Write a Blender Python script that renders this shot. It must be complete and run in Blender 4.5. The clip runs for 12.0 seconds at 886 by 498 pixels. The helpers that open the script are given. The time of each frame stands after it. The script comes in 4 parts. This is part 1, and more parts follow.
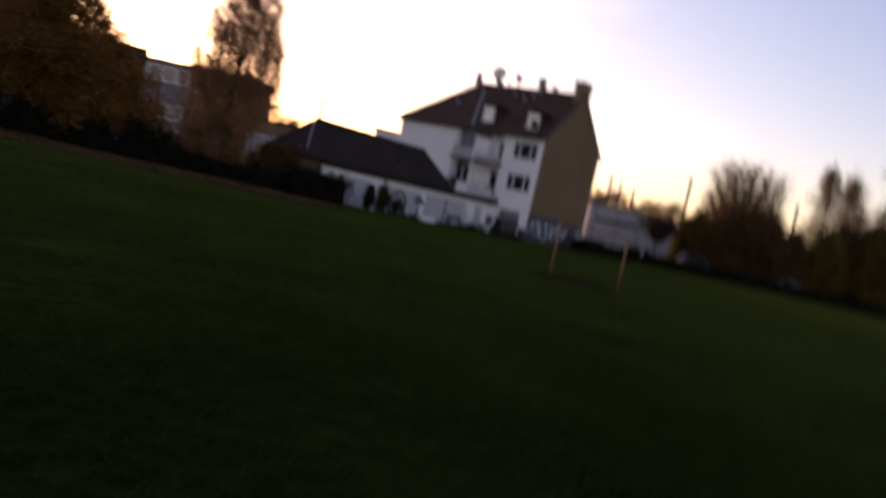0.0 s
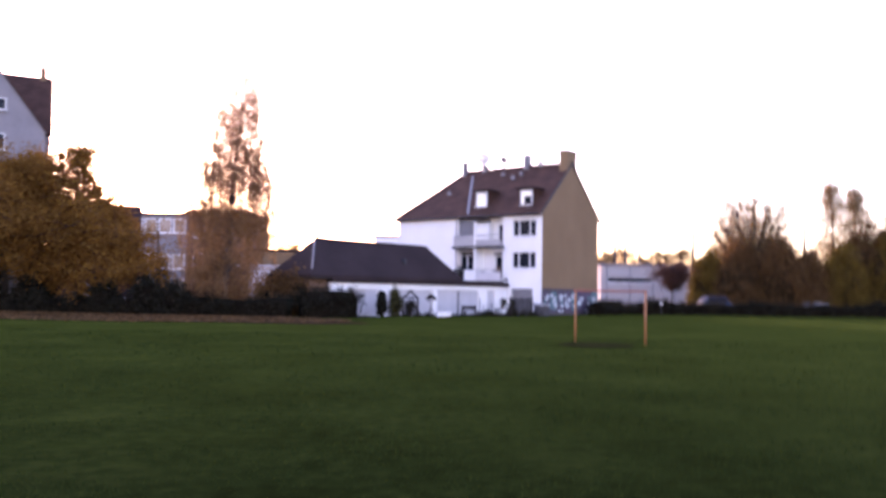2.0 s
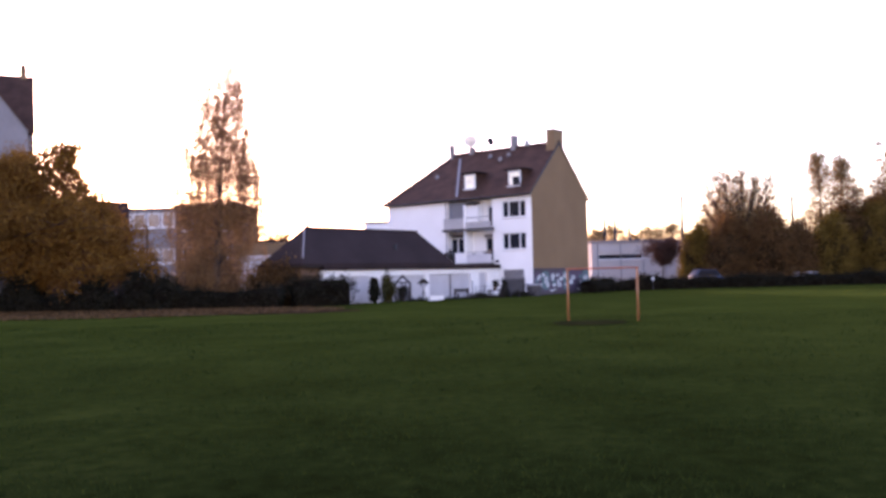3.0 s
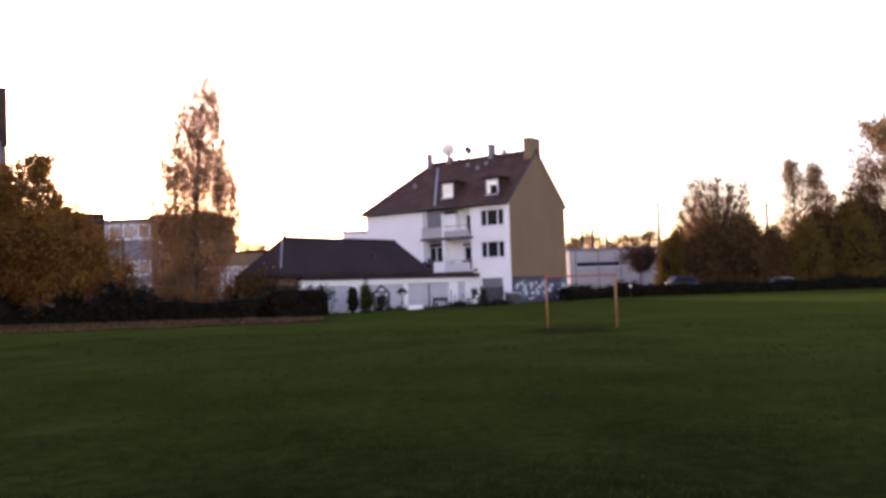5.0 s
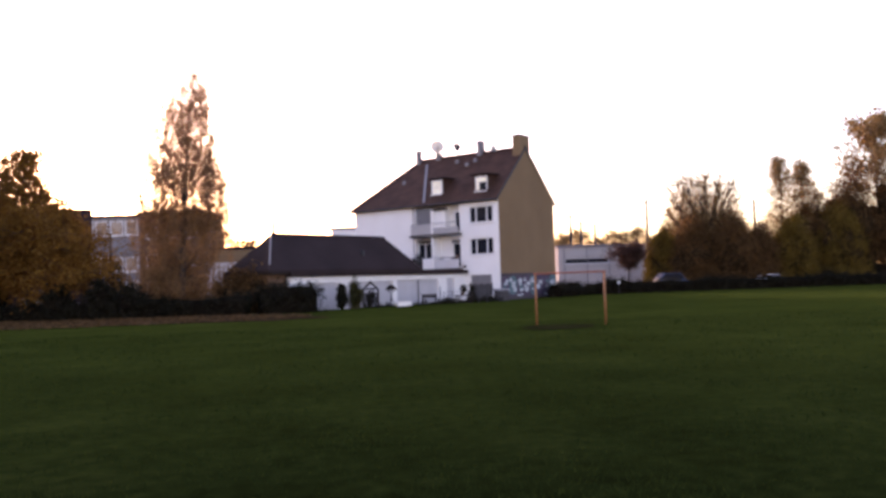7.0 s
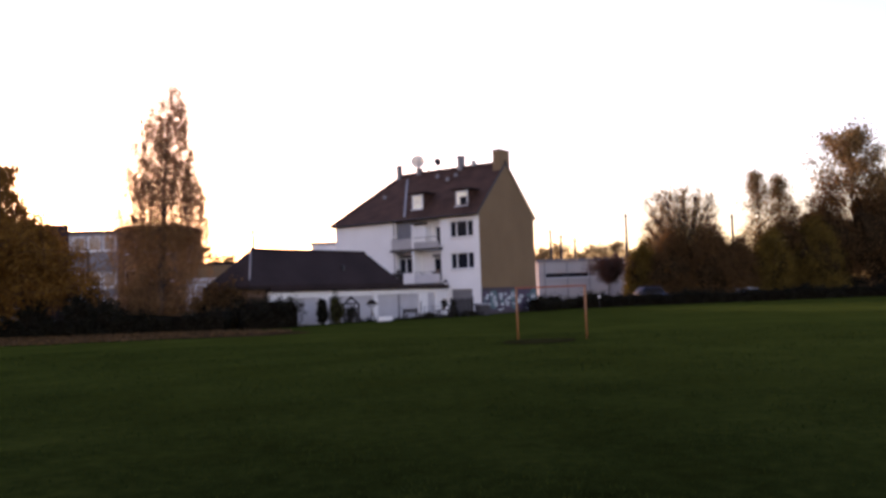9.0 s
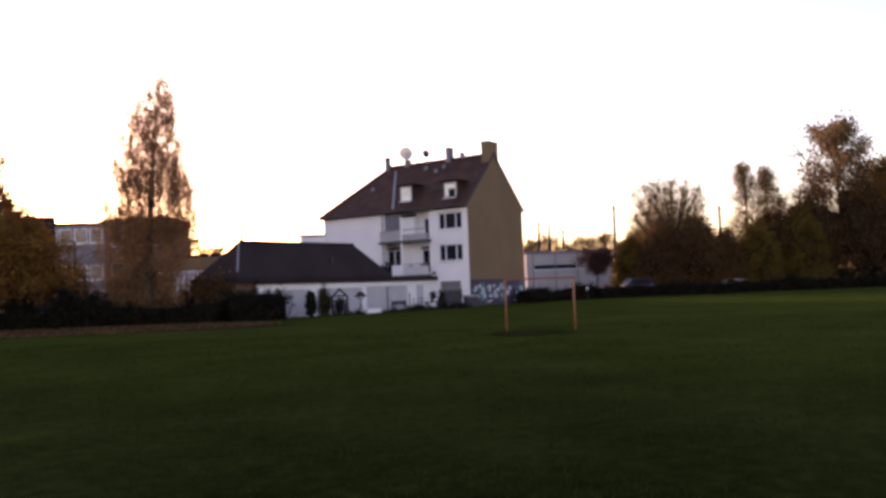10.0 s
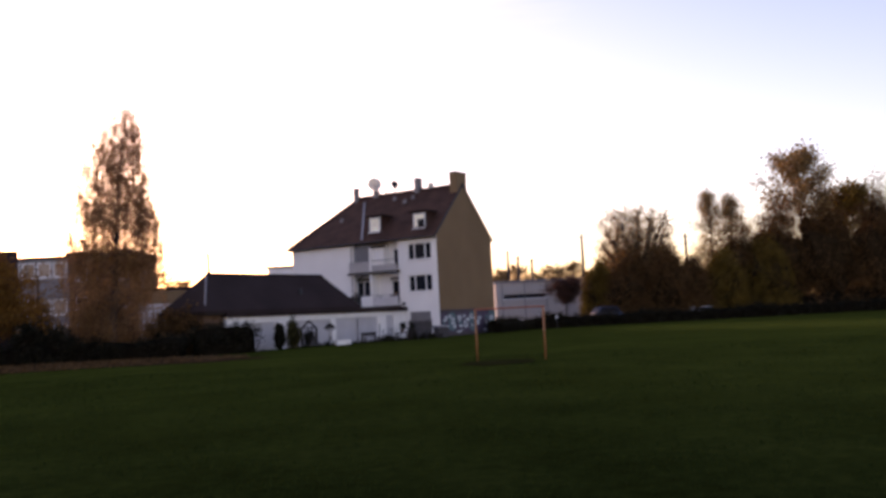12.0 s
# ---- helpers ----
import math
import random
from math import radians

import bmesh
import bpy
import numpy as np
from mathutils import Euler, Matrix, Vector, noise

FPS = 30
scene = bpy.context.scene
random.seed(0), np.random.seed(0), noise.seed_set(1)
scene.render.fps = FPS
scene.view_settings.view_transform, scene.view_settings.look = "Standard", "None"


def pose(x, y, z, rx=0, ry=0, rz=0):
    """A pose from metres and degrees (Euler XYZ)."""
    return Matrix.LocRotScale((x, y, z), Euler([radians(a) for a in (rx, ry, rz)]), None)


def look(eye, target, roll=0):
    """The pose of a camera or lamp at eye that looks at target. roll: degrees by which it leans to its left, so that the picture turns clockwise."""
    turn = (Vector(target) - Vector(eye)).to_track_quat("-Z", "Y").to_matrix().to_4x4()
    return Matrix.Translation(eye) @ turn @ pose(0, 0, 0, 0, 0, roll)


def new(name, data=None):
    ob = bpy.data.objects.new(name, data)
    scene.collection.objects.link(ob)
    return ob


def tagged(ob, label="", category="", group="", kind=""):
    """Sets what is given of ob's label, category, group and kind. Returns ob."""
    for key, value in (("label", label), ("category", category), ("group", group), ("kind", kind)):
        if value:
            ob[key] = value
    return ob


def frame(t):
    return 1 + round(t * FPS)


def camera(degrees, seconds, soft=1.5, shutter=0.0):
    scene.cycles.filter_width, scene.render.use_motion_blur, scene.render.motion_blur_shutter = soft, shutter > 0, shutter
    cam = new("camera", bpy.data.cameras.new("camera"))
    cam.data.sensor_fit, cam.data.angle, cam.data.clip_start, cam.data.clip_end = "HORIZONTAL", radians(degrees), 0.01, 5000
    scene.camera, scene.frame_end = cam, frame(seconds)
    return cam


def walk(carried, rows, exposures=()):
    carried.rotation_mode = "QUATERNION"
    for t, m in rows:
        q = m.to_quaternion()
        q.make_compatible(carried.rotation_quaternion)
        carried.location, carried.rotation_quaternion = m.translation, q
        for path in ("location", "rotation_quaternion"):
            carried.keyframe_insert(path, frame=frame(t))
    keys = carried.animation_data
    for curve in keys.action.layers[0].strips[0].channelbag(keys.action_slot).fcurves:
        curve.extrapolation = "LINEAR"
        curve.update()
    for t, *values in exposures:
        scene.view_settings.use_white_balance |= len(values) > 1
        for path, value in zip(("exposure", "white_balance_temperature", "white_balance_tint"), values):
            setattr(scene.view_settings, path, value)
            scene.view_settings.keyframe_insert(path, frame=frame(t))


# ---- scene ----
EYE = 1.8
cam = camera(54.0, 12.0, soft=3.2, shutter=0.7)
walk(cam, [
    (0.0, pose(0.060, 0, EYE, 86.85, -12.61, 1.54)),
    (0.1, pose(0.059, 0, EYE, 84.90, -8.20, 1.35)),
    (0.2, pose(0.058, 0, EYE, 83.25, -3.03, 1.17)),
    (0.3, pose(0.056, 0, EYE, 83.39, 2.19, 1.02)),
    (0.4, pose(0.055, 0, EYE, 83.50, 8.90, 0.60)),
    (0.5, pose(0.054, 0, EYE, 83.83, 15.70, 0.34)),
    (0.6, pose(0.053, 0, EYE, 84.40, 19.20, 0.05)),
    (0.7, pose(0.052, 0, EYE, 85.90, 20.60, 0.35)),
    (0.8, pose(0.050, 0, EYE, 88.30, 21.90, 1.15)),
    (0.9, pose(0.049, 0, EYE, 90.40, 20.00, 2.20)),
    (1.0, pose(0.048, 0, EYE, 91.21, 16.56, 2.73)),
    (1.1, pose(0.047, 0, EYE, 91.10, 12.20, 2.83)),
    (1.2, pose(0.046, 0, EYE, 90.30, 8.90, 2.75)),
    (1.4, pose(0.043, 0, EYE, 89.30, 6.00, 2.86)),
    (1.5, pose(0.042, 0, EYE, 89.76, 3.34, 2.84)),
    (1.6, pose(0.041, 0, EYE, 91.90, -1.20, 2.75)),
    (1.7, pose(0.039, 0, EYE, 93.70, -4.94, 2.59)),
    (1.8, pose(0.038, 0, EYE, 94.20, -4.50, 2.47)),
    (1.9, pose(0.037, 0, EYE, 93.70, -2.90, 2.38)),
    (2.0, pose(0.036, 0, EYE, 92.90, -0.95, 2.29)),
    (2.5, pose(0.030, 0, EYE, 91.78, 1.74, 2.02)),
    (3.0, pose(0.024, 0, EYE, 91.83, 1.33, 1.75)),
    (5.0, pose(0.000, 0, EYE, 92.38, 1.86, 0.33)),
    (5.5, pose(-0.006, 0, EYE, 92.19, 1.70, 0.28)),
    (6.0, pose(-0.012, 0, EYE, 91.94, 1.70, 0.04)),
    (6.5, pose(-0.018, 0, EYE, 92.23, 1.44, -0.16)),
    (7.0, pose(-0.024, 0, EYE, 92.14, 1.86, -0.41)),
    (9.0, pose(-0.048, 0, EYE, 93.06, 2.08, -1.69)),
    (9.5, pose(-0.054, 0, EYE, 93.41, 2.40, -2.04)),
    (10.0, pose(-0.060, 0, EYE, 92.50, 2.18, -2.45)),
    (10.5, pose(-0.066, 0, EYE, 92.35, 3.10, -2.68)),
    (11.0, pose(-0.072, 0, EYE, 92.87, 1.57, -3.22)),
    (11.5, pose(-0.078, 0, EYE, 93.08, 2.48, -3.36)),
    (12.0, pose(-0.084, 0, EYE, 94.41, 2.88, -4.45)),
], exposures=[
    (0.0, 0.58, 6250, 47), (0.1, 1.35, 6150, 49), (0.2, 2.25, 6050, 51), (0.3, 2.95, 6000, 54), (0.5, 3.8, 5900, 57), (1.0, 3.95, 5700, 58), (1.5, 3.7, 5680, 58), (2.0, 2.8, 5800, 59), (2.5, 2.58, 5850, 58),
    (5.0, 2.22, 6300, 53), (7.0, 2.13, 6300, 52), (9.0, 1.62, 6350, 50), (10.0, 1.57, 6350, 50), (11.5, 1.48, 6350, 50), (12.0, 1.27, 6350, 50)])

# ---- sky and sun ----
SUN_TURN, SUN_UP = radians(-24), radians(6.0)
world = bpy.data.worlds.new("dusk_sky")
scene.world = world
world.use_nodes = True
wt = world.node_tree
wt.nodes.clear()
sky = wt.nodes.new("ShaderNodeTexSky")
sky.sky_type = 'NISHITA'
sky.sun_disc = False
sky.sun_elevation, sky.sun_rotation = SUN_UP, SUN_TURN
sky.altitude, sky.air_density, sky.dust_density, sky.ozone_density = 80, 1.0, 0.8, 1.0
bg = wt.nodes.new("ShaderNodeBackground")
bg.inputs["Strength"].default_value = 0.15
wo = wt.nodes.new("ShaderNodeOutputWorld")
# thin high cloud in long streaks, a little brighter than the clear sky
wtc, wmp = wt.nodes.new("ShaderNodeTexCoord"), wt.nodes.new("ShaderNodeMapping")
wmp.inputs["Scale"].default_value, wmp.inputs["Rotation"].default_value = (0.9, 2.2, 9.0), (0.0, radians(14), radians(20))
cirrus, veil, gain = wt.nodes.new("ShaderNodeTexNoise"), wt.nodes.new("ShaderNodeMapRange"), wt.nodes.new("ShaderNodeMix")
cirrus.inputs["Scale"].default_value, cirrus.inputs["Detail"].default_value, cirrus.inputs["Roughness"].default_value = 1.3, 5, 0.5
veil.inputs["From Min"].default_value, veil.inputs["From Max"].default_value, veil.inputs["To Max"].default_value = 0.42, 0.72, 0.6
gain.data_type, gain.blend_type = 'RGBA', 'MIX'
haze = wt.nodes.new("ShaderNodeMix")
haze.data_type, haze.blend_type = 'RGBA', 'MULTIPLY'
haze.inputs["Factor"].default_value = 1.0
haze.inputs["B"].default_value = (1.75, 1.5, 1.38, 1)
wt.links.new(wtc.outputs["Generated"], wmp.inputs["Vector"])
wt.links.new(wmp.outputs["Vector"], cirrus.inputs["Vector"])
side, lift = wt.nodes.new("ShaderNodeSeparateXYZ"), wt.nodes.new("ShaderNodeMath")
lift.operation, lift.inputs[1].default_value = 'MULTIPLY_ADD', -0.45
wt.links.new(wtc.outputs["Generated"], side.inputs[0])
wt.links.new(side.outputs["X"], lift.inputs[0])
wt.links.new(cirrus.outputs["Fac"], lift.inputs[2])
wt.links.new(lift.outputs[0], veil.inputs["Value"])
wt.links.new(sky.outputs[0], haze.inputs["A"])
wt.links.new(veil.outputs["Result"], gain.inputs["Factor"])
wt.links.new(sky.outputs[0], gain.inputs["A"])
wt.links.new(haze.outputs["Result"], gain.inputs["B"])
wt.links.new(gain.outputs["Result"], bg.inputs["Color"])
wt.links.new(bg.outputs[0], wo.inputs["Surface"])
sun_data = bpy.data.lights.new("sun", "SUN")
sun_data.energy, sun_data.angle, sun_data.color = 0.5, radians(10), (1.0, 0.82, 0.6)
sun = new("sun", sun_data)
sun.matrix_world = look((0, 0, 50), (-50 * math.sin(SUN_TURN), -50 * math.cos(SUN_TURN), 50 - 50 * math.tan(SUN_UP)))


# ---- materials ----
def ramp_material(name, low, high, scale=3.0, fine=30.0, rough=0.85, bump=0.3, metal=0.0, stretch=(1, 1, 1), island=0.0, spec=0.3, through_light=0.0):
    """Two colours mixed by coarse and fine noise, with relief from the fine noise."""
    m = bpy.data.materials.new(name)
    m.use_nodes = True
    nt = m.node_tree
    b = nt.nodes["Principled BSDF"]
    b.inputs["Roughness"].default_value, b.inputs["Metallic"].default_value = rough, metal
    b.inputs["Specular IOR Level"].default_value = spec
    tc, mp = nt.nodes.new("ShaderNodeTexCoord"), nt.nodes.new("ShaderNodeMapping")
    mp.inputs["Scale"].default_value = stretch
    nt.links.new(tc.outputs["Object"], mp.inputs["Vector"])
    n1, n2 = nt.nodes.new("ShaderNodeTexNoise"), nt.nodes.new("ShaderNodeTexNoise")
    n1.inputs["Scale"].default_value, n1.inputs["Detail"].default_value = scale, 5
    n2.inputs["Scale"].default_value, n2.inputs["Detail"].default_value = fine, 4
    for n in (n1, n2):
        nt.links.new(mp.outputs["Vector"], n.inputs["Vector"])
    add = nt.nodes.new("ShaderNodeMath")
    add.operation = 'MULTIPLY_ADD'
    add.inputs[1].default_value = 0.45
    nt.links.new(n2.outputs["Fac"], add.inputs[0])
    half = nt.nodes.new("ShaderNodeMath")
    half.operation = 'MULTIPLY'
    half.inputs[1].default_value = 0.55
    nt.links.new(n1.outputs["Fac"], half.inputs[0])
    nt.links.new(half.outputs[0], add.inputs[2])
    last = add
    if island:
        geo = nt.nodes.new("ShaderNodeNewGeometry")
        extra = nt.nodes.new("ShaderNodeMath")
        extra.operation = 'MULTIPLY_ADD'
        extra.inputs[1].default_value = island
        nt.links.new(geo.outputs["Random Per Island"], extra.inputs[0])
        nt.links.new(add.outputs[0], extra.inputs[2])
        shift = nt.nodes.new("ShaderNodeMath")
        shift.operation = 'SUBTRACT'
        shift.inputs[1].default_value = island / 2
        nt.links.new(extra.outputs[0], shift.inputs[0])
        last = shift
    ramp = nt.nodes.new("ShaderNodeValToRGB")
    ramp.color_ramp.elements[0].position, ramp.color_ramp.elements[1].position = 0.32, 0.68
    ramp.color_ramp.elements[0].color, ramp.color_ramp.elements[1].color = (*low, 1), (*high, 1)
    nt.links.new(last.outputs[0], ramp.inputs["Fac"])
    nt.links.new(ramp.outputs["Color"], b.inputs["Base Color"])
    if bump:
        bp = nt.nodes.new("ShaderNodeBump")
        bp.inputs["Strength"].default_value, bp.inputs["Distance"].default_value = bump, 0.05
        nt.links.new(n2.outputs["Fac"], bp.inputs["Height"])
        nt.links.new(bp.outputs["Normal"], b.inputs["Normal"])
    if through_light:
        tr, mix = nt.nodes.new("ShaderNodeBsdfTranslucent"), nt.nodes.new("ShaderNodeMixShader")
        mix.inputs[0].default_value = through_light
        nt.links.new(ramp.outputs["Color"], tr.inputs["Color"])
        nt.links.new(b.outputs[0], mix.inputs[1])
        nt.links.new(tr.outputs[0], mix.inputs[2])
        nt.links.new(mix.outputs[0], nt.nodes["Material Output"].inputs["Surface"])
    return m


WHITE = ramp_material("white_render", (0.80, 0.775, 0.75), (0.90, 0.88, 0.855), 0.5, 14, 0.9, 0.15)
BROWN = ramp_material("brown_render", (0.186, 0.119, 0.062), (0.232, 0.151, 0.080), 0.35, 10, 0.92, 0.25)
TILE = ramp_material("brown_roof_tile", (0.028, 0.0145, 0.0105), (0.088, 0.045, 0.031), 0.9, 7, 0.75, 0.6, spec=0.12)
SLATE = ramp_material("dark_roof_felt", (0.022, 0.0142, 0.0138), (0.039, 0.0255, 0.0245), 0.5, 9, 0.8, 0.5, spec=0.12)
GREYWALL = ramp_material("grey_render", (0.19, 0.18, 0.19), (0.26, 0.25, 0.26), 0.7, 12, 0.9, 0.2)
HALLPAINT = ramp_material("beige_render", (0.42, 0.385, 0.36), (0.52, 0.48, 0.45), 0.4, 9, 0.9, 0.15)
PALE = ramp_material("pale_render", (0.52, 0.50, 0.50), (0.64, 0.62, 0.62), 0.4, 9, 0.9, 0.15)
DOORGREY = ramp_material("grey_door_paint", (0.44, 0.425, 0.44), (0.55, 0.535, 0.55), 0.8, 18, 0.6, 0.15)
DARKPANEL = ramp_material("dull_grey_panel", (0.33, 0.315, 0.31), (0.46, 0.44, 0.435), 1.6, 14, 0.7, 0.2)
BLINDGREY = ramp_material("slate_grey_blind", (0.15, 0.15, 0.165), (0.21, 0.21, 0.225), 0.8, 14, 0.7, 0.2)
DARKDOOR = ramp_material("dull_grey_gate", (0.16, 0.15, 0.16), (0.24, 0.23, 0.23), 0.8, 14, 0.7, 0.2)
DARK_CONCRETE = ramp_material("dark_concrete", (0.055, 0.048, 0.046), (0.11, 0.098, 0.094), 1.2, 18, 0.9, 0.3)
CONCRETE = ramp_material("weathered_concrete", (0.20, 0.19, 0.18), (0.32, 0.30, 0.29), 1.2, 20, 0.9, 0.3)
FRAME = ramp_material("white_window_frame", (0.72, 0.72, 0.72), (0.82, 0.82, 0.82), 2, 30, 0.5, 0.05)
ZINC = ramp_material("zinc_sheet", (0.20, 0.20, 0.21), (0.29, 0.29, 0.30), 2, 20, 0.45, 0.1, 0.3)
DARKMETAL = ramp_material("dark_metal", (0.03, 0.03, 0.035), (0.07, 0.07, 0.075), 3, 25, 0.55, 0.1, 0.5)
BRICK = ramp_material("orange_brick", (0.105, 0.060, 0.036), (0.165, 0.095, 0.056), 0.8, 8, 0.9, 0.3)
GREYWOOD = ramp_material("weathered_grey_wood", (0.040, 0.036, 0.038), (0.078, 0.071, 0.074), 2, 25, 0.85, 0.4, stretch=(4, 4, 0.3))
DARKWOOD = ramp_material("dark_wood", (0.014, 0.010, 0.009), (0.034, 0.024, 0.020), 2, 25, 0.8, 0.4, stretch=(1, 1, 0.2))
# redder copy of the posts' paint, used for the crossbar
REDORANGE = ramp_material("redder_goal_paint", (0.25, 0.075, 0.036), (0.34, 0.105, 0.052), 1.5, 25, 0.5, 0.1)
ORANGE = ramp_material("orange_goal_paint", (0.25, 0.10, 0.034), (0.34, 0.14, 0.050), 1.5, 25, 0.5, 0.1)
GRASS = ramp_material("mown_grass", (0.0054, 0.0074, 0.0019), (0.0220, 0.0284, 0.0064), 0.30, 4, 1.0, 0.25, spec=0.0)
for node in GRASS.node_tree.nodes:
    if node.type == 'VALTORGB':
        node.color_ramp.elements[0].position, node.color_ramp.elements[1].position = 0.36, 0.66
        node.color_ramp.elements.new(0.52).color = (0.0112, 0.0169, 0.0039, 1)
# base colour lowered for shade between blades; green sheen stands in for sky-lit tips
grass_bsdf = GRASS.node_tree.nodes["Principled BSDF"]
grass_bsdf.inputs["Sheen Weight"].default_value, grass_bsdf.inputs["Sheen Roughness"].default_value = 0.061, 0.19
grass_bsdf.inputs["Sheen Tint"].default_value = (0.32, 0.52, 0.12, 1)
BLADE = ramp_material("grass_blade", (0.0120, 0.0215, 0.0055), (0.0290, 0.0460, 0.0110), 0.16, 5, 0.9, 0, island=0.3, spec=0.0, through_light=0.55)
MUD = ramp_material("wet_mud", (0.0042, 0.0036, 0.0038), (0.020, 0.0155, 0.014), 5.0, 22, 0.8, 0.6, spec=0.0)
SOIL = ramp_material("worn_soil", (0.013, 0.013, 0.005), (0.030, 0.029, 0.010), 0.8, 9, 1.0, 0.4, spec=0.0)
LITTER = ramp_material("fallen_leaves", (0.026, 0.0165, 0.008), (0.064, 0.036, 0.019), 0.5, 12, 1.0, 0.6, spec=0.0)
BARK = ramp_material("dark_bark", (0.028, 0.021, 0.017), (0.060, 0.046, 0.036), 3, 20, 0.95, 0.6, stretch=(1, 1, 0.25))
# near-black solid cores of hedges and shrubs: inner shade put into the colour
CORE_SHADE = ramp_material("dark_core_shade", (0.005, 0.0042, 0.003), (0.013, 0.010, 0.0065), 1.5, 9, 1.0, 0.6, spec=0.0)
# core of the bushy trees, coloured as their shaded inside
SHADED = ramp_material("shaded_inner_foliage", (0.014, 0.009, 0.005), (0.036, 0.023, 0.011), 1.5, 9, 1.0, 0.6, spec=0.0)
BIRCHBARK = ramp_material("birch_bark", (0.030, 0.022, 0.018), (0.085, 0.066, 0.055), 2, 16, 0.85, 0.4, stretch=(0.4, 0.4, 1.5))
LEAF_GOLD = ramp_material("golden_leaves", (0.140, 0.064, 0.0115), (0.275, 0.138, 0.024), 0.5, 4, 0.8, 0, island=0.5, spec=0.15, through_light=0.35)
LEAF_RUST = ramp_material("rust_leaves", (0.20, 0.110, 0.046), (0.40, 0.230, 0.100), 0.5, 4, 0.8, 0, island=0.5, spec=0.15, through_light=0.6)
LEAF_OLIVE = ramp_material("olive_leaves", (0.095, 0.062, 0.011), (0.24, 0.155, 0.029), 0.5, 4, 0.8, 0, island=0.5, spec=0.15, through_light=0.45)
LEAF_BROWN = ramp_material("brown_leaves", (0.075, 0.041, 0.015), (0.20, 0.110, 0.040), 0.5, 4, 0.8, 0, island=0.5, spec=0.15, through_light=0.45)
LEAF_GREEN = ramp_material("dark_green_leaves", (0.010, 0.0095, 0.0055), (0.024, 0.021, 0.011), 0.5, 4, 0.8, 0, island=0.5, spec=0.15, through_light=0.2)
LEAF_PLUM = ramp_material("dark_reddish_leaves", (0.040, 0.022, 0.017), (0.105, 0.056, 0.042), 0.5, 4, 0.8, 0, island=0.5, spec=0.15, through_light=0.35)
LEAF_MOSS = ramp_material("mossy_leaves", (0.030, 0.029, 0.009), (0.085, 0.075, 0.020), 0.5, 4, 0.8, 0, island=0.5, spec=0.15, through_light=0.3)
LEAF_DULL = ramp_material("faded_leaves", (0.16, 0.10, 0.042), (0.36, 0.235, 0.095), 0.5, 4, 0.8, 0, island=0.5, spec=0.15, through_light=0.5)
TYRE = ramp_material("tyre_rubber", (0.012, 0.012, 0.012), (0.025, 0.025, 0.025), 4, 30, 0.9, 0.2)
CARWHITE = ramp_material("white_car_paint", (0.68, 0.68, 0.70), (0.78, 0.78, 0.80), 2, 30, 0.3, 0)
CARBLUE = ramp_material("blue_car_paint", (0.02, 0.03, 0.06), (0.03, 0.045, 0.09), 2, 30, 0.3, 0)
CARSILVER = ramp_material("silver_car_paint", (0.42, 0.43, 0.45), (0.5, 0.51, 0.53), 2, 30, 0.3, 0, 0.5)
PAINT_PALE = ramp_material("pale_spray_paint", (0.40, 0.44, 0.46), (0.56, 0.60, 0.62), 2, 20, 0.7, 0.1)
PAINT_TEAL = ramp_material("teal_spray_paint", (0.06, 0.11, 0.12), (0.10, 0.17, 0.18), 2, 20, 0.7, 0.1)
PAINT_VIOLET = ramp_material("violet_spray_paint", (0.060, 0.043, 0.070), (0.100, 0.074, 0.112), 2, 20, 0.7, 0.1)
PAINT_GREY = ramp_material("grey_purple_paint", (0.050, 0.041, 0.048), (0.090, 0.074, 0.084), 0.6, 8, 0.85, 0.2)
DISHWHITE = ramp_material("white_dish_paint", (0.52, 0.57, 0.57), (0.62, 0.67, 0.67), 2, 20, 0.5, 0.05)


def pane_material(name, tint, rough=0.08, spec=0.06):
    """Window glass before a dark room: a glossy dark pane."""
    m = ramp_material(name, tint, tuple(c * 1.6 for c in tint), 0.8, 5, rough, 0, spec=spec)
    return m


PANE = pane_material("dark_window_pane", (0.012, 0.013, 0.018))
TANPANE = pane_material("dim_tan_pane", (0.26, 0.20, 0.16), 0.25, 0.5)
CURTAIN = pane_material("curtained_pane", (0.84, 0.79, 0.64), 0.2, 0.5)


# ---- mesh helpers ----
def box(bm, x0, x1, y0, y1, z0, z1):
    vs = [bm.verts.new(c) for c in ((x0, y0, z0), (x1, y0, z0), (x1, y1, z0), (x0, y1, z0), (x0, y0, z1), (x1, y0, z1), (x1, y1, z1), (x0, y1, z1))]
    for f in ((3, 2, 1, 0), (4, 5, 6, 7), (0, 1, 5, 4), (1, 2, 6, 5), (2, 3, 7, 6), (3, 0, 4, 7)):
        bm.faces.new([vs[i] for i in f])
    return bm


def boxm(*dims, bevel=0.0):
    bm = box(bmesh.new(), *dims)
    if bevel:
        bmesh.ops.bevel(bm, geom=bm.edges[:], offset=bevel, segments=2, affect='EDGES', profile=0.5)
    return bm


def prism(bm, ring, d):
    """A solid from a planar ring of points pushed along d."""
    d = Vector(d)
    a = [bm.verts.new(p) for p in ring]
    b = [bm.verts.new(Vector(p) + d) for p in ring]
    n = len(ring)
    bm.faces.new(a[::-1])
    bm.faces.new(b)
    for i in range(n):
        bm.faces.new((a[i], a[(i + 1) % n], b[(i + 1) % n], b[i]))
    bmesh.ops.recalc_face_normals(bm, faces=bm.faces[:])
    return bm


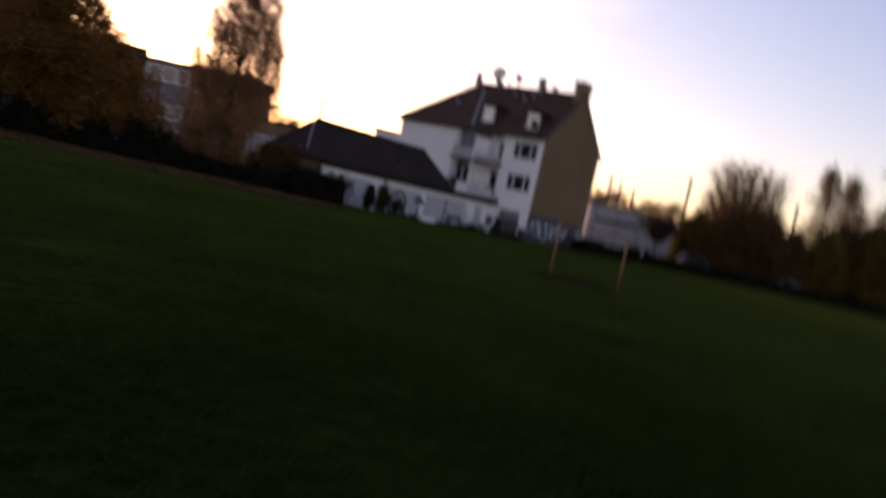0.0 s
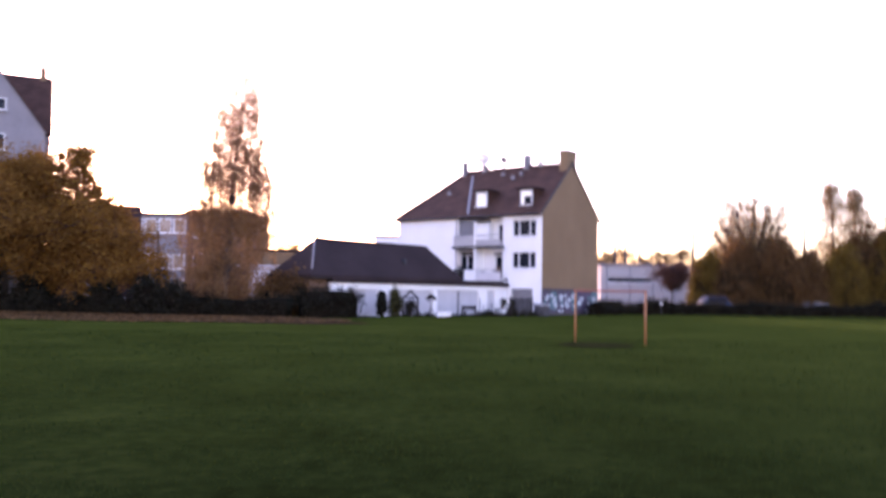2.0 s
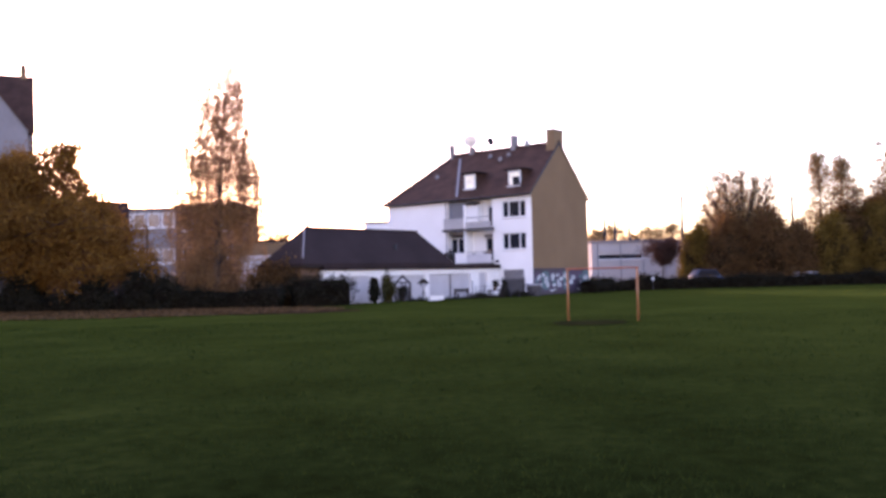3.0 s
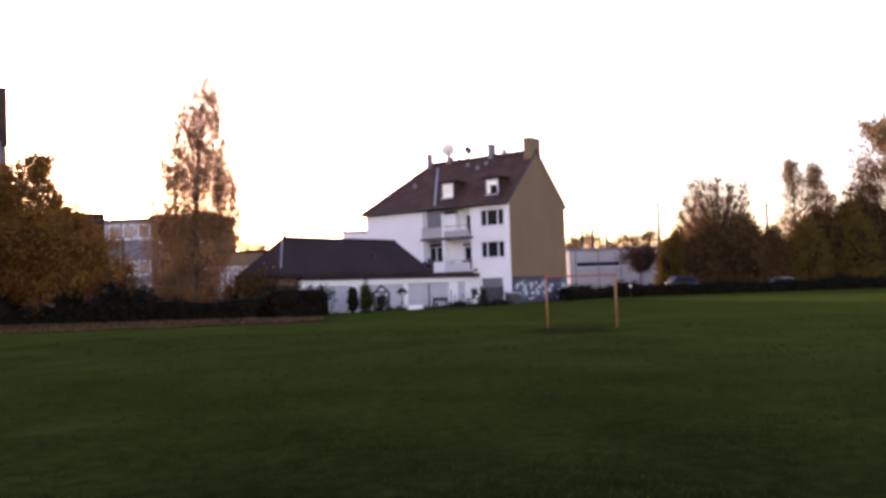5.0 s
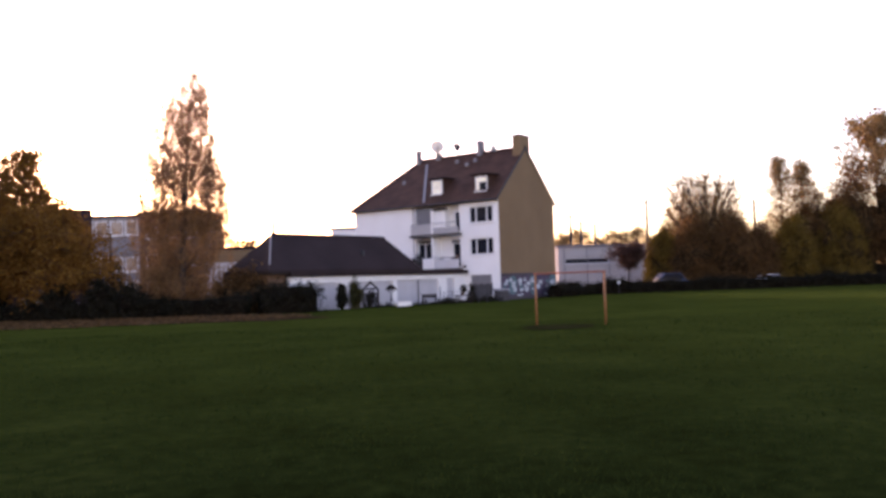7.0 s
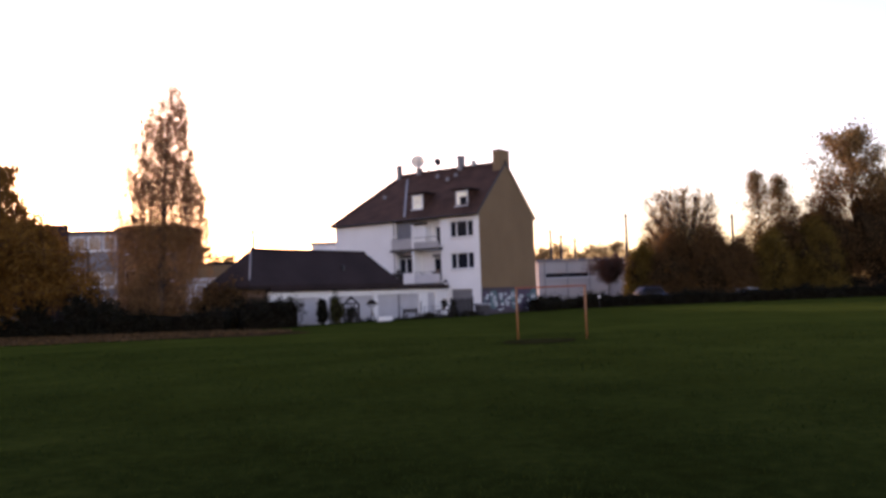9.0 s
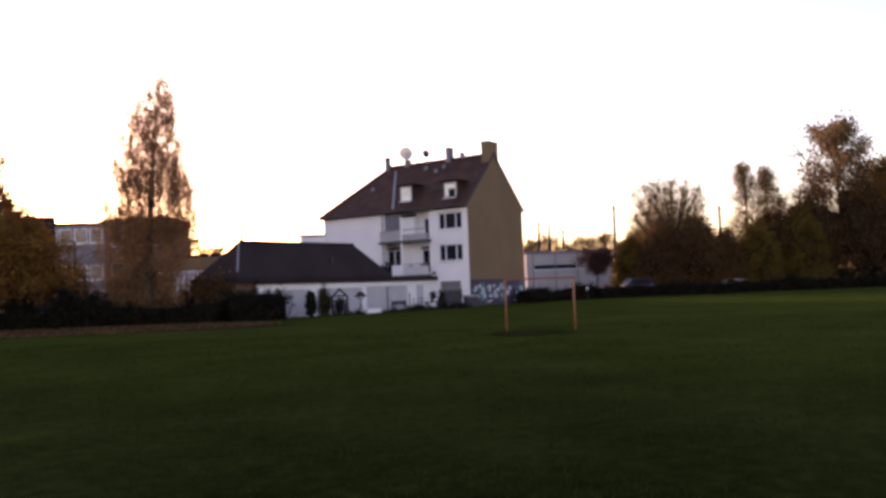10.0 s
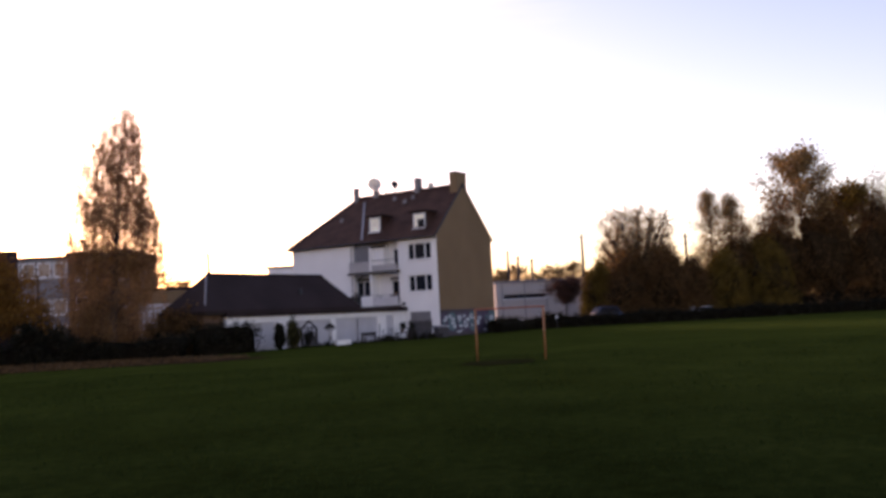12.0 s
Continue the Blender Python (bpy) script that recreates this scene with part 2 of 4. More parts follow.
def tube(bm, points, radii, sides=6):
    """A tapered tube along points."""
    rings = []
    for i, p in enumerate(points):
        p = Vector(p)
        d = Vector(points[min(i + 1, len(points) - 1)]) - Vector(points[max(i - 1, 0)])
        q = d.to_track_quat('Z', 'Y') if d.length > 1e-6 else Vector((0, 0, 1)).to_track_quat('Z', 'Y')
        rings.append([bm.verts.new(p + q @ Vector((radii[i] * math.cos(2 * math.pi * k / sides), radii[i] * math.sin(2 * math.pi * k / sides), 0))) for k in range(sides)])
    for a, b in zip(rings, rings[1:]):
        for k in range(sides):
            bm.faces.new((a[k], a[(k + 1) % sides], b[(k + 1) % sides], b[k]))
    bm.faces.new(rings[0][::-1])
    bm.faces.new(rings[-1])
    return bm


def holed(bm, x0, x1, z0, z1, y0, y1, holes):
    """A wall in the x-z plane, from y0 to y1 thick, with rectangular openings (x0, x1, z0, z1) right through it."""
    xs = sorted({x0, x1, *(h[0] for h in holes), *(h[1] for h in holes)})
    zs = sorted({z0, z1, *(h[2] for h in holes), *(h[3] for h in holes)})
    nx, nz = len(xs) - 1, len(zs) - 1

    def solid(i, k):
        if not (0 <= i < nx and 0 <= k < nz):
            return False
        cx, cz = (xs[i] + xs[i + 1]) / 2, (zs[k] + zs[k + 1]) / 2
        return not any(h[0] < cx < h[1] and h[2] < cz < h[3] for h in holes)
    grid = {}

    def corner(i, k, y):
        if (i, k, y) not in grid:
            grid[i, k, y] = bm.verts.new((xs[i], y, zs[k]))
        return grid[i, k, y]
    for i in range(nx):
        for k in range(nz):
            if not solid(i, k):
                continue
            bm.faces.new([corner(*c, y0) for c in ((i, k), (i + 1, k), (i + 1, k + 1), (i, k + 1))])
            bm.faces.new([corner(*c, y1) for c in ((i, k + 1), (i + 1, k + 1), (i + 1, k), (i, k))])
            for (di, dk), (p, q) in (((0, -1), ((i, k), (i + 1, k))), ((1, 0), ((i + 1, k), (i + 1, k + 1))), ((0, 1), ((i + 1, k + 1), (i, k + 1))), ((-1, 0), ((i, k + 1), (i, k)))):
                if not solid(i + di, k + dk):
                    bm.faces.new((corner(*p, y1), corner(*q, y1), corner(*q, y0), corner(*p, y0)))
    return bm


def panelled(x0, x1, y0, y1, z0, z1, n, groove=0.03, front=-1):
    """A door leaf whose front, towards -y or +y, is cut by n - 1 level grooves."""
    h = (z1 - z0) / n
    face, back = (y0, y1) if front < 0 else (y1, y0)
    ring = [(x0, back, z0), (x0, face, z0)]
    for k in range(1, n):
        for dz, y in ((-0.012, face), (-0.006, face - front * groove), (0.006, face - front * groove), (0.012, face)):
            ring.append((x0, y, z0 + k * h + dz))
    ring += [(x0, face, z1), (x0, back, z1)]
    return prism(bmesh.new(), ring, (x1 - x0, 0, 0))


def swap_xy(bm):
    """Turns a wall made in the x-z plane into the y-z plane."""
    for v in bm.verts:
        v.co.x, v.co.y = v.co.y, v.co.x
    bmesh.ops.reverse_faces(bm, faces=bm.faces[:])
    return bm


def mesh_of(name, bm, material, smooth=False):
    me = bpy.data.meshes.new(name)
    bm.to_mesh(me)
    bm.free()
    me.materials.append(material)
    if smooth:
        me.polygons.foreach_set("use_smooth", [True] * len(me.polygons))
    return me


def part(name, bm, material, parent=None, label="", smooth=False):
    ob = new(name, mesh_of(name, bm, material, smooth))
    if parent:
        ob.parent = parent
    return tagged(ob, label)


def thing(name, m, label, category, group="", kind=""):
    ob = new(name)
    ob.matrix_world = m
    return tagged(ob, label, category, group, kind)


def sheet(name, verts, faces, material, parent=None, label=""):
    me = bpy.data.meshes.new(name)
    me.from_pydata(verts, [], faces)
    me.materials.append(material)
    ob = new(name, me)
    if parent:
        ob.parent = parent
    return tagged(ob, label)


# ---- ground ----
rng = np.random.default_rng(7)


def ground_height(x, y):
    """Gentle unevenness of the field."""
    return 0.05 * noise.noise((x * 0.15, y * 0.15, 0.3)) + 0.025 * noise.noise((x * 0.7, y * 0.7, 2.0))


def ground_mesh():
    near = list(np.arange(-60, 60.1, 1.0))
    xs = [-2500, -900, -300, -120] + near + [120, 300, 900, 2500]
    ys = [-2500, -900, -300, -60, -20] + list(np.arange(-8, 110.1, 1.0)) + [150, 300, 900, 2500]
    verts = [(x, y, ground_height(x, y) if abs(x) < 60 and -8 < y < 110 else 0) for y in ys for x in xs]
    n = len(xs)
    faces = [(j * n + i, j * n + i + 1, (j + 1) * n + i + 1, (j + 1) * n + i) for j in range(len(ys) - 1) for i in range(n - 1)]
    return verts, faces


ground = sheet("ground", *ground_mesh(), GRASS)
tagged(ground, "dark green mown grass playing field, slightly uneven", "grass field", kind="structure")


def grass_stuff():
    """Blades and small tufts over the stretch of field that lies nearest."""
    n = 90000
    y = 3.2 + 34 * rng.random(n) ** 1.7
    x = (rng.random(n) * 2 - 1) * (2.5 + 0.62 * y)
    h = (0.018 + 0.03 * rng.random(n)) * (1 + 0.5 * np.sin(x * 1.3 + np.sin(y * 0.9)) * np.sin(y * 1.1))
    a = rng.random(n) * 2 * np.pi
    w = 0.003 + 0.003 * rng.random(n) + 0.0004 * y
    lean = 0.03 * rng.standard_normal((n, 2))
    z = np.array([ground_height(p, q) for p, q in zip(x, y)])
    v = np.empty((n, 3, 3))
    v[:, 0] = np.stack([x - w * np.cos(a), y - w * np.sin(a), z - 0.005], 1)
    v[:, 1] = np.stack([x + w * np.cos(a), y + w * np.sin(a), z - 0.005], 1)
    v[:, 2] = np.stack([x + lean[:, 0], y + lean[:, 1], z + h], 1)
    return v.reshape(-1, 3).tolist(), np.arange(n * 3).reshape(-1, 3).tolist()


tagged(sheet("grass", *grass_stuff(), BLADE), "short dark green grass blades and tufts", "grass", kind="stuff")


def patch(name, cx, cy, rx, ry, material, label, category, seed, dip=0.0, lift=0.006, turn=0.0):
    """A ragged patch that lies on the ground, with a slightly sunken or raised middle."""
    bm = bmesh.new()
    r = random.Random(seed)
    rings, sides = 5, 28
    edge = [1 + 0.45 * noise.noise((math.cos(k * 2 * math.pi / sides) * 1.4, math.sin(k * 2 * math.pi / sides) * 1.4, seed * 3.1)) + r.uniform(-0.06, 0.06) for k in range(sides)]
    ct, st = math.cos(turn), math.sin(turn)

    def spot(k, f):
        a = 2 * math.pi * k / sides
        px, py = rx * f * edge[k] * math.cos(a), ry * f * edge[k] * math.sin(a)
        x, y = cx + px * ct - py * st, cy + px * st + py * ct
        return (x, y, ground_height(x, y) + lift + dip * (1 - f * f) + (0.012 * noise.noise((x * 3, y * 3, 1)) if f < 1 else -0.004))
    grid = [[bm.verts.new(spot(k, (i + 1) / rings)) for k in range(sides)] for i in range(rings)]
    mid = bm.verts.new(spot(0, 0))
    for k in range(sides):
        bm.faces.new((mid, grid[0][k], grid[0][(k + 1) % sides]))
        for i in range(rings - 1):
            bm.faces.new((grid[i][k], grid[i + 1][k], grid[i + 1][(k + 1) % sides], grid[i][(k + 1) % sides]))
    ob = part(name, bm, material, smooth=True)
    return tagged(ob, label, category, kind="structure")


for i, (cx, cy, rx, ry) in enumerate(((0.46, 4.75, 0.15, 0.19), (0.88, 4.1, 0.19, 0.17), (1.35, 3.6, 0.32, 0.30))):
    patch("mud_patch", cx, cy, rx, ry, MUD, "bare wet mud patch trodden into the grass", "mud", i + 1, 0.004, 0.010)
patch("worn_ground", 4.45, 31.6, 1.3, 1.6, SOIL, "worn dark soil in the goal mouth", "bare soil", 9, 0.01, 0.03, -0.3)
patch("leaf_litter_strip", -27, 51.5, 19, 6.5, LITTER, "reddish fallen leaves along the field edge", "fallen leaves", 12, 0.05, 0.03, 0.0)

def fallen_leaves():
    r = np.random.default_rng(17)
    n = 11000
    a, q = r.random(n) * 2 * np.pi, np.sqrt(r.random(n))
    x, y = -27 + 19.5 * q * np.cos(a), 51.5 + 7.0 * q * np.sin(a)
    z = np.array([ground_height(i, j) for i, j in zip(x, y)]) + 0.05 + 0.05 * r.random(n)
    s, t = 0.05 + 0.06 * r.random(n), r.random(n) * 6.28
    v = np.empty((n, 4, 3))
    for k in range(4):
        v[:, k] = np.stack([x + s * np.cos(t + k * np.pi / 2), y + s * np.sin(t + k * np.pi / 2), z + 0.03 * r.standard_normal(n)], 1)
    return v.reshape(-1, 3).tolist(), np.arange(n * 4).reshape(-1, 4).tolist()


tagged(sheet("fallen_leaves", *fallen_leaves(), LEAF_BROWN), "scattered rust-coloured fallen leaves at the field edge", "fallen leaves", kind="stuff")

# ---- football goal ----
goal = thing("football_goal", pose(5.01, 33.0, 0.0, 0, 0, -22), "orange-painted metal football goal without a net, on the grass", "goal")
GW, GH = 1.33, 2.0
for sx in (-1, 1):
    bm = tube(bmesh.new(), [(sx * GW, 0, -0.05), (sx * GW, 0, GH - 0.05)], [0.040, 0.040], 12)
    part("post", bm, ORANGE, goal, smooth=True)
part("crossbar", boxm(-GW - 0.06, GW + 0.06, -0.035, 0.035, GH - 0.05, GH + 0.015, bevel=0.02), REDORANGE, goal, "red-orange crossbar")

# ---- apartment house ----
HOUSE = pose(5.60, 76.44, 0, 0, 0, -36.49)
L, W, ZE, ZR = 16.85, 10.0, 9.2, 13.95
house = thing("apartment_house", HOUSE, "three-storey white apartment house, brown gable, dark hipped tile roof", "house")
T = 0.35
wins = [(-3.15, -0.64, 6.98, 8.45), (-3.17, -0.66, 4.12, 5.58)]
bm = holed(bmesh.new(), -4.2, 0, 0, ZE, 0, T, wins + [(-3.2, -0.95, 0, 2.3)])
part("front_wall", bm, WHITE, house, "white rendered wall")
part("side_front_wall", boxm(-L, -9.3, 0, T, 0, ZE), WHITE, house, "white rendered windowless wall")
bm = box(bmesh.new(), -L, -0.001, W - T, W, 0, ZE)
box(bm, -L, -L + T, T, W - T, 0, ZE)
part("rear_wall", bm, WHITE, house)
bm = prism(bmesh.new(), [(-T, 0.003, 2.35), (-T, W, 2.35), (-T, W, ZE), (-T, W / 2, ZR - 0.12), (-T, 0.003, ZE)], (T + 0.02, 0, 0))
part("gable_wall", bm, BROWN, house, "plain brown rendered gable wall")
part("gable_plinth", boxm(-T, 0.03, 0.003, W, 0, 2.35), PAINT_GREY, house, "grey painted gable base covered with graffiti")
# ground floor and recess behind the balconies: deep on one side, shallow on the other
deep = [(-9.1, -7.6, 6.15, 8.3)]
shallow = [(-5.5, -4.4, 3.1, 5.3), (-5.2, -4.5, 6.3, 8.2)]
part("recess_wall", holed(bmesh.new(), -9.3, -7.05, 0, ZE, 1.2, 1.4, deep), WHITE, house, "white rendered balcony recess")
part("recess_wall", holed(bmesh.new(), -6.9, -4.2, 0, ZE, 0.7, 0.9, shallow), WHITE, house, "white rendered balcony recess")
part("recess_side", boxm(-4.198, -3.998, T, 1.4, 0, ZE), WHITE, house)
part("recess_side", boxm(-9.502, -9.302, T, 1.4, 0, ZE), WHITE, house)
part("partition", boxm(-7.048, -6.902, -0.58, 1.4, 0, 8.4), WHITE, house)
part("pier", boxm(-6.899, -5.65, -0.25, 0.698, 6.25, 8.55), WHITE, house, "white rendered pier between the upper balconies")
part("floor_slab", boxm(-9.3, -7.05, T, 1.2, 2.6, 2.76), CONCRETE, house)


def window(name, x0, x1, z0, z1, y, parent, splits=(), pane=None, sill=True, f=0.075):
    """A window in the x-z plane at depth y: frame f wide, panes between the uprights, and a sill."""
    marks = [x0 + f] + [x0 + (x1 - x0) * q for q in splits] + [x1 - f]
    lights = []
    for i, (a, b) in enumerate(zip(marks, marks[1:])):
        lights.append((a + (0.06 if i else 0), b - (0.06 if i < len(marks) - 2 else 0), z0 + f, z1 - f))
    win = part(name, holed(bmesh.new(), x0, x1, z0, z1, y, y + 0.1, lights), FRAME, parent, "white window frame")
    for a, b, c, d in lights:
        part("pane", boxm(a, b, y + 0.04, y + 0.06, c, d), pane or PANE, win)
    if sill:
        part("sill", boxm(x0 - 0.08, x1 + 0.08, y - 0.22, y, z0 - 0.08, z0 - 0.003, bevel=0.015), FRAME, win)
    return win


for x0, x1, z0, z1 in wins:
    window("window", x0 + 0.003, x1 - 0.003, z0 + 0.003, z1 - 0.003, 0.12, house, (0.27, 0.73))
for holes, y in ((deep, 1.25), (shallow, 0.75)):
    for x0, x1, z0, z1 in holes:
        window("balcony_door", x0 + 0.003, x1 - 0.003, z0 + 0.003, z1 - 0.003, y, house, (0.5,) if x1 - x0 > 1.2 else (), None, False)
part("gate", panelled(-3.19, -0.96, 0.14, 0.22, 0.02, 2.29, 8), DARKDOOR, house, "dull grey panelled entrance gate")
part("name_plate", boxm(-3.95, -3.6, -0.035, -0.003, 2.95, 3.2, bevel=0.01), DARKMETAL, house, "small dark plate on the wall")
# balconies
for z, mat, lab in ((6.15, DARKPANEL, "grey balcony parapet"), (2.95, WHITE, "white balcony parapet")):
    bal = part("balcony", boxm(-9.6, -4.0, -0.62, -0.002, z - 0.17, z + 0.03, bevel=0.02), DARK_CONCRETE, house, "concrete balcony slab")
    part("parapet", boxm(-9.45 if z > 5 else -8.2, -7.06, -0.5, -0.4, z + 0.034, z + 1.0, bevel=0.015), mat, bal, lab)
    part("parapet", boxm(-6.9, -4.1, -0.47, -0.37, z + 0.034, z + (0.62 if z > 5 else 0.85), bevel=0.015), DARKPANEL if z > 5 else PALE, bal, "stained pale balcony parapet")
    part("handrail", tube(bmesh.new(), [(-9.4, -0.45, z + 1.04), (-4.1, -0.45, z + 1.04)], [0.03, 0.03], 8), ZINC, bal)
part("blind", boxm(-9.2, -7.2, 0.1, 0.16, 7.0, 8.75, bevel=0.01), BLINDGREY, house, "grey lowered balcony blind")
window("loggia_window", -9.295, -7.055, 2.99, 5.42, 0.42, house, (0.36,), None, False)
part("curtain", boxm(-7.75, -7.35, 0.36, 0.40, 3.05, 4.3, bevel=0.01), BRICK, house, "red-brown curtain before the balcony glazing")
part("roller_box", boxm(-9.2, -7.3, 0.25, 0.49, 5.43, 5.68, bevel=0.02), DARKWOOD, house, "brown roller blind box")
part("eaves_bar", boxm(-6.85, -5.3, -0.5, -0.27, 8.35, 8.58, bevel=0.05), DARKWOOD, house, "dark bar under the eaves")
part("shutter_box", boxm(-5.45, -4.35, 0.45, 0.68, 5.32, 5.6, bevel=0.02), DARKDOOR, house)
# roof: four planes as thick slabs
OV = 0.35
SL = (ZR - ZE) / (W / 2)
RX0, RX1 = -L + W / 2 - 0.2, 0.06


def roof_plane(bm, ring, thick=0.16):
    return prism(bm, ring, (0, 0, -thick))


bm = bmesh.new()
zo = ZE - OV * SL + 0.12
zr = ZR + 0.12
roof_plane(bm, [(-L - OV, -OV, zo), (RX1, -OV, zo), (RX1, W / 2, zr), (RX0, W / 2, zr)])
roof_plane(bm, [(RX1, W + OV, zo), (-L - OV, W + OV, zo), (RX0, W / 2, zr), (RX1, W / 2, zr)])
roof_plane(bm, [(-L - OV, W + OV, zo), (-L - OV, -OV, zo), (RX0, W / 2, zr)])
roof = part("roof", bm, TILE, house, "dark brown tiled hipped roof")
bm = tube(bmesh.new(), [(RX0, W / 2, zr + 0.02), (RX1, W / 2, zr + 0.02)], [0.11, 0.11], 8)
tube(bm, [(RX0, W / 2, zr + 0.02), (-L - OV, -OV, zo + 0.03)], [0.1, 0.1], 8)
part("ridge_tiles", bm, TILE, roof)
part("gutter", tube(bmesh.new(), [(-L - OV, -OV - 0.06, zo - 0.06), (0, -OV - 0.06, zo - 0.06)], [0.06, 0.06], 8), DARKMETAL, roof)
part("verge", prism(bmesh.new(), [(RX1 + 0.002, -OV, zo - 0.2), (RX1 + 0.002, -OV, zo + 0.02), (RX1 + 0.002, W / 2, zr + 0.02), (RX1 + 0.002, W + OV, zo + 0.02), (RX1 + 0.002, W + OV, zo - 0.2), (RX1 + 0.002, W / 2, zr - 0.22)], (0.05, 0, 0)), DARKMETAL, roof)
part("downpipe", tube(bmesh.new(), [(-9.45, -0.12, 3.0), (-9.45, -0.12, zo)], [0.05, 0.05], 8), ZINC, house)


def on_roof(s, w):
    """Place on the front roof plane: s metres along from the gable, w metres in from the wall."""
    return Vector((-s, w, ZE + w * SL + 0.12))


a, b = on_roof(11.1, 4.4), on_roof(8.25, -0.1)
part("flashing", prism(bmesh.new(), [a, a + Vector((0.22, 0, 0)), b + Vector((0.22, 0, 0)), b], (0, -0.03, 0.04)), ZINC, roof, "pale metal roof flashing")


def dormer(s0, s1, w, z0, z1, pane):
    """A small flat-roofed dormer; its window looks out of the front roof plane."""
    back = (z1 - ZE) / SL + 0.25
    d = part("dormer", boxm(-s1 + 0.02, -s0 - 0.02, w + 0.06, back, z0 - 0.35, z1 + 0.1), TILE, house, "dark flat-roofed dormer")
    part("dormer_roof", boxm(-s1 - 0.3, -s0 + 0.3, w - 0.25, back + 0.3, z1 + 0.1, z1 + 0.24, bevel=0.03), SLATE, d)
    window("dormer_window", -s1 + 0.12, -s0 - 0.12, z0, z1, w - 0.04, d, (), pane)


dormer(6.45, 7.9, 0.75, 9.95, 11.3, CURTAIN)
dormer(1.4, 2.9, 0.7, 9.85, 11.2, PANE)
part("window_blind", boxm(-2.68, -1.62, 0.675, 0.695, 10.66, 11.1), CURTAIN, house, "pale half-lowered blind")
part("window_blind", boxm(-2.68, -2.36, 0.675, 0.695, 9.94, 10.65), CURTAIN, house, "pale half-lowered blind")


def stack(name, x, y, z0, z1, sx, sy, material, label):
    c = part(name, boxm(x - sx / 2, x + sx / 2, y - sy / 2, y + sy / 2, z0, z1, bevel=0.02), material, house, label)
    part("cap", boxm(x - sx / 2 - 0.05, x + sx / 2 + 0.05, y - sy / 2 - 0.05, y + sy / 2 + 0.05, z1, z1 + 0.1, bevel=0.015), CONCRETE, c)
    return c


stack("gable_chimney", -0.42, W / 2, ZE + 3.2, ZR + 1.15, 0.8, 1.8, BROWN, "broad brown rendered chimney on the gable")
stack("chimney", -12.2, W / 2 - 0.3, ZR - 0.9, ZR + 1.0, 0.45, 0.45, DARKDOOR, "slim grey chimney")
stack("chimney", -4.9, W / 2, ZR - 0.4, ZR + 1.15, 0.5, 0.7, DARKDOOR, "grey chimney with flat cap")
stack("chimney", -9.9, W / 2, ZR - 0.3, ZR + 0.5, 0.5, 0.5, DARKDOOR, "low grey chimney")


def dish(x, y, z, r, material, turn, label):
    """A satellite dish: shallow bowl, arm with receiver, mast."""
    bm = bmesh.new()
    rings = []
    q = Euler((radians(80), 0, radians(turn))).to_matrix()
    for i in range(6):
        f = i / 5
        rings.append([bm.verts.new(Vector((x, y, z)) + q @ Vector((r * f * math.cos(a), r * f * math.sin(a), 0.28 * r * f * f))) for a in np.linspace(0, 2 * math.pi, 20, endpoint=False)] if i else [bm.verts.new((x, y, z))])
    for k in range(20):
        bm.faces.new((rings[0][0], rings[1][k], rings[1][(k + 1) % 20]))
        for i in range(1, 5):
            bm.faces.new((rings[i][k], rings[i + 1][k], rings[i + 1][(k + 1) % 20], rings[i][(k + 1) % 20]))
    bmesh.ops.solidify(bm, geom=bm.faces[:], thickness=0.03)
    d = part("satellite_dish", bm, material, house, label, smooth=True)
    part("mast", tube(bmesh.new(), [(x, y + 0.1, ZR - 0.3), (x, y + 0.1, z + 0.1)], [0.07, 0.07], 6), DARKMETAL, d)
    tip = Vector((x, y, z)) + q @ Vector((0, -0.1 * r, 0.8 * r))
    part("receiver_arm", tube(bmesh.new(), [Vector((x, y, z)) + q @ Vector((0, -0.9 * r, 0.2 * r)), tip, tip + Vector((0, 0, 0.08))], [0.02, 0.02, 0.04], 6), DARKMETAL, d)


dish(-9.9, W / 2 - 0.3, ZR + 1.2, 0.68, DISHWHITE, 40, "large round white satellite dish")
dish(-7.6, W / 2 - 0.2, ZR + 0.95, 0.4, DARKMETAL, 62, "dark satellite dish seen nearly edge-on")
dish(-3.35, W / 2 - 0.2, ZR + 0.35, 0.3, DISHWHITE, 40, "small white satellite dish")
part("antenna", tube(bmesh.new(), [(-8.75, W / 2, ZR - 0.2), (-8.75, W / 2, ZR + 0.95)], [0.08, 0.06], 6), DARKMETAL, house)
for s, w in ((12.3, 2.3), (7.1, 4.1), (5.6, 3.6), (4.9, 4.0)):
    p = on_roof(s, w)
    part("roof_vent", prism(bmesh.new(), [p + Vector(c) for c in ((-0.16, 0, -0.1), (0.16, 0, -0.1), (0.16, 0.1, 0.24), (-0.16, 0.1, 0.24))], (0, -0.16, 0.09)), DARKDOOR, roof, "small metal roof vent")


def stroke(pts, half, out, material):
    """One spray-paint stroke on the gable base, along points (y, z)."""
    bm = bmesh.new()
    q = [Vector((out, a, c)) for a, c in pts]
    side = []
    for k, p in enumerate(q):
        d = (q[min(k + 1, len(q) - 1)] - q[max(k - 1, 0)]).normalized()
        nrm = Vector((0, -d.z, d.y)) * half
        side.append((bm.verts.new(p + nrm), bm.verts.new(p - nrm)))
    for (a0, a1), (b0, b1) in zip(side, side[1:]):
        bm.faces.new((a0, a1, b1, b0))
    part("spray_stroke", bm, material, house)


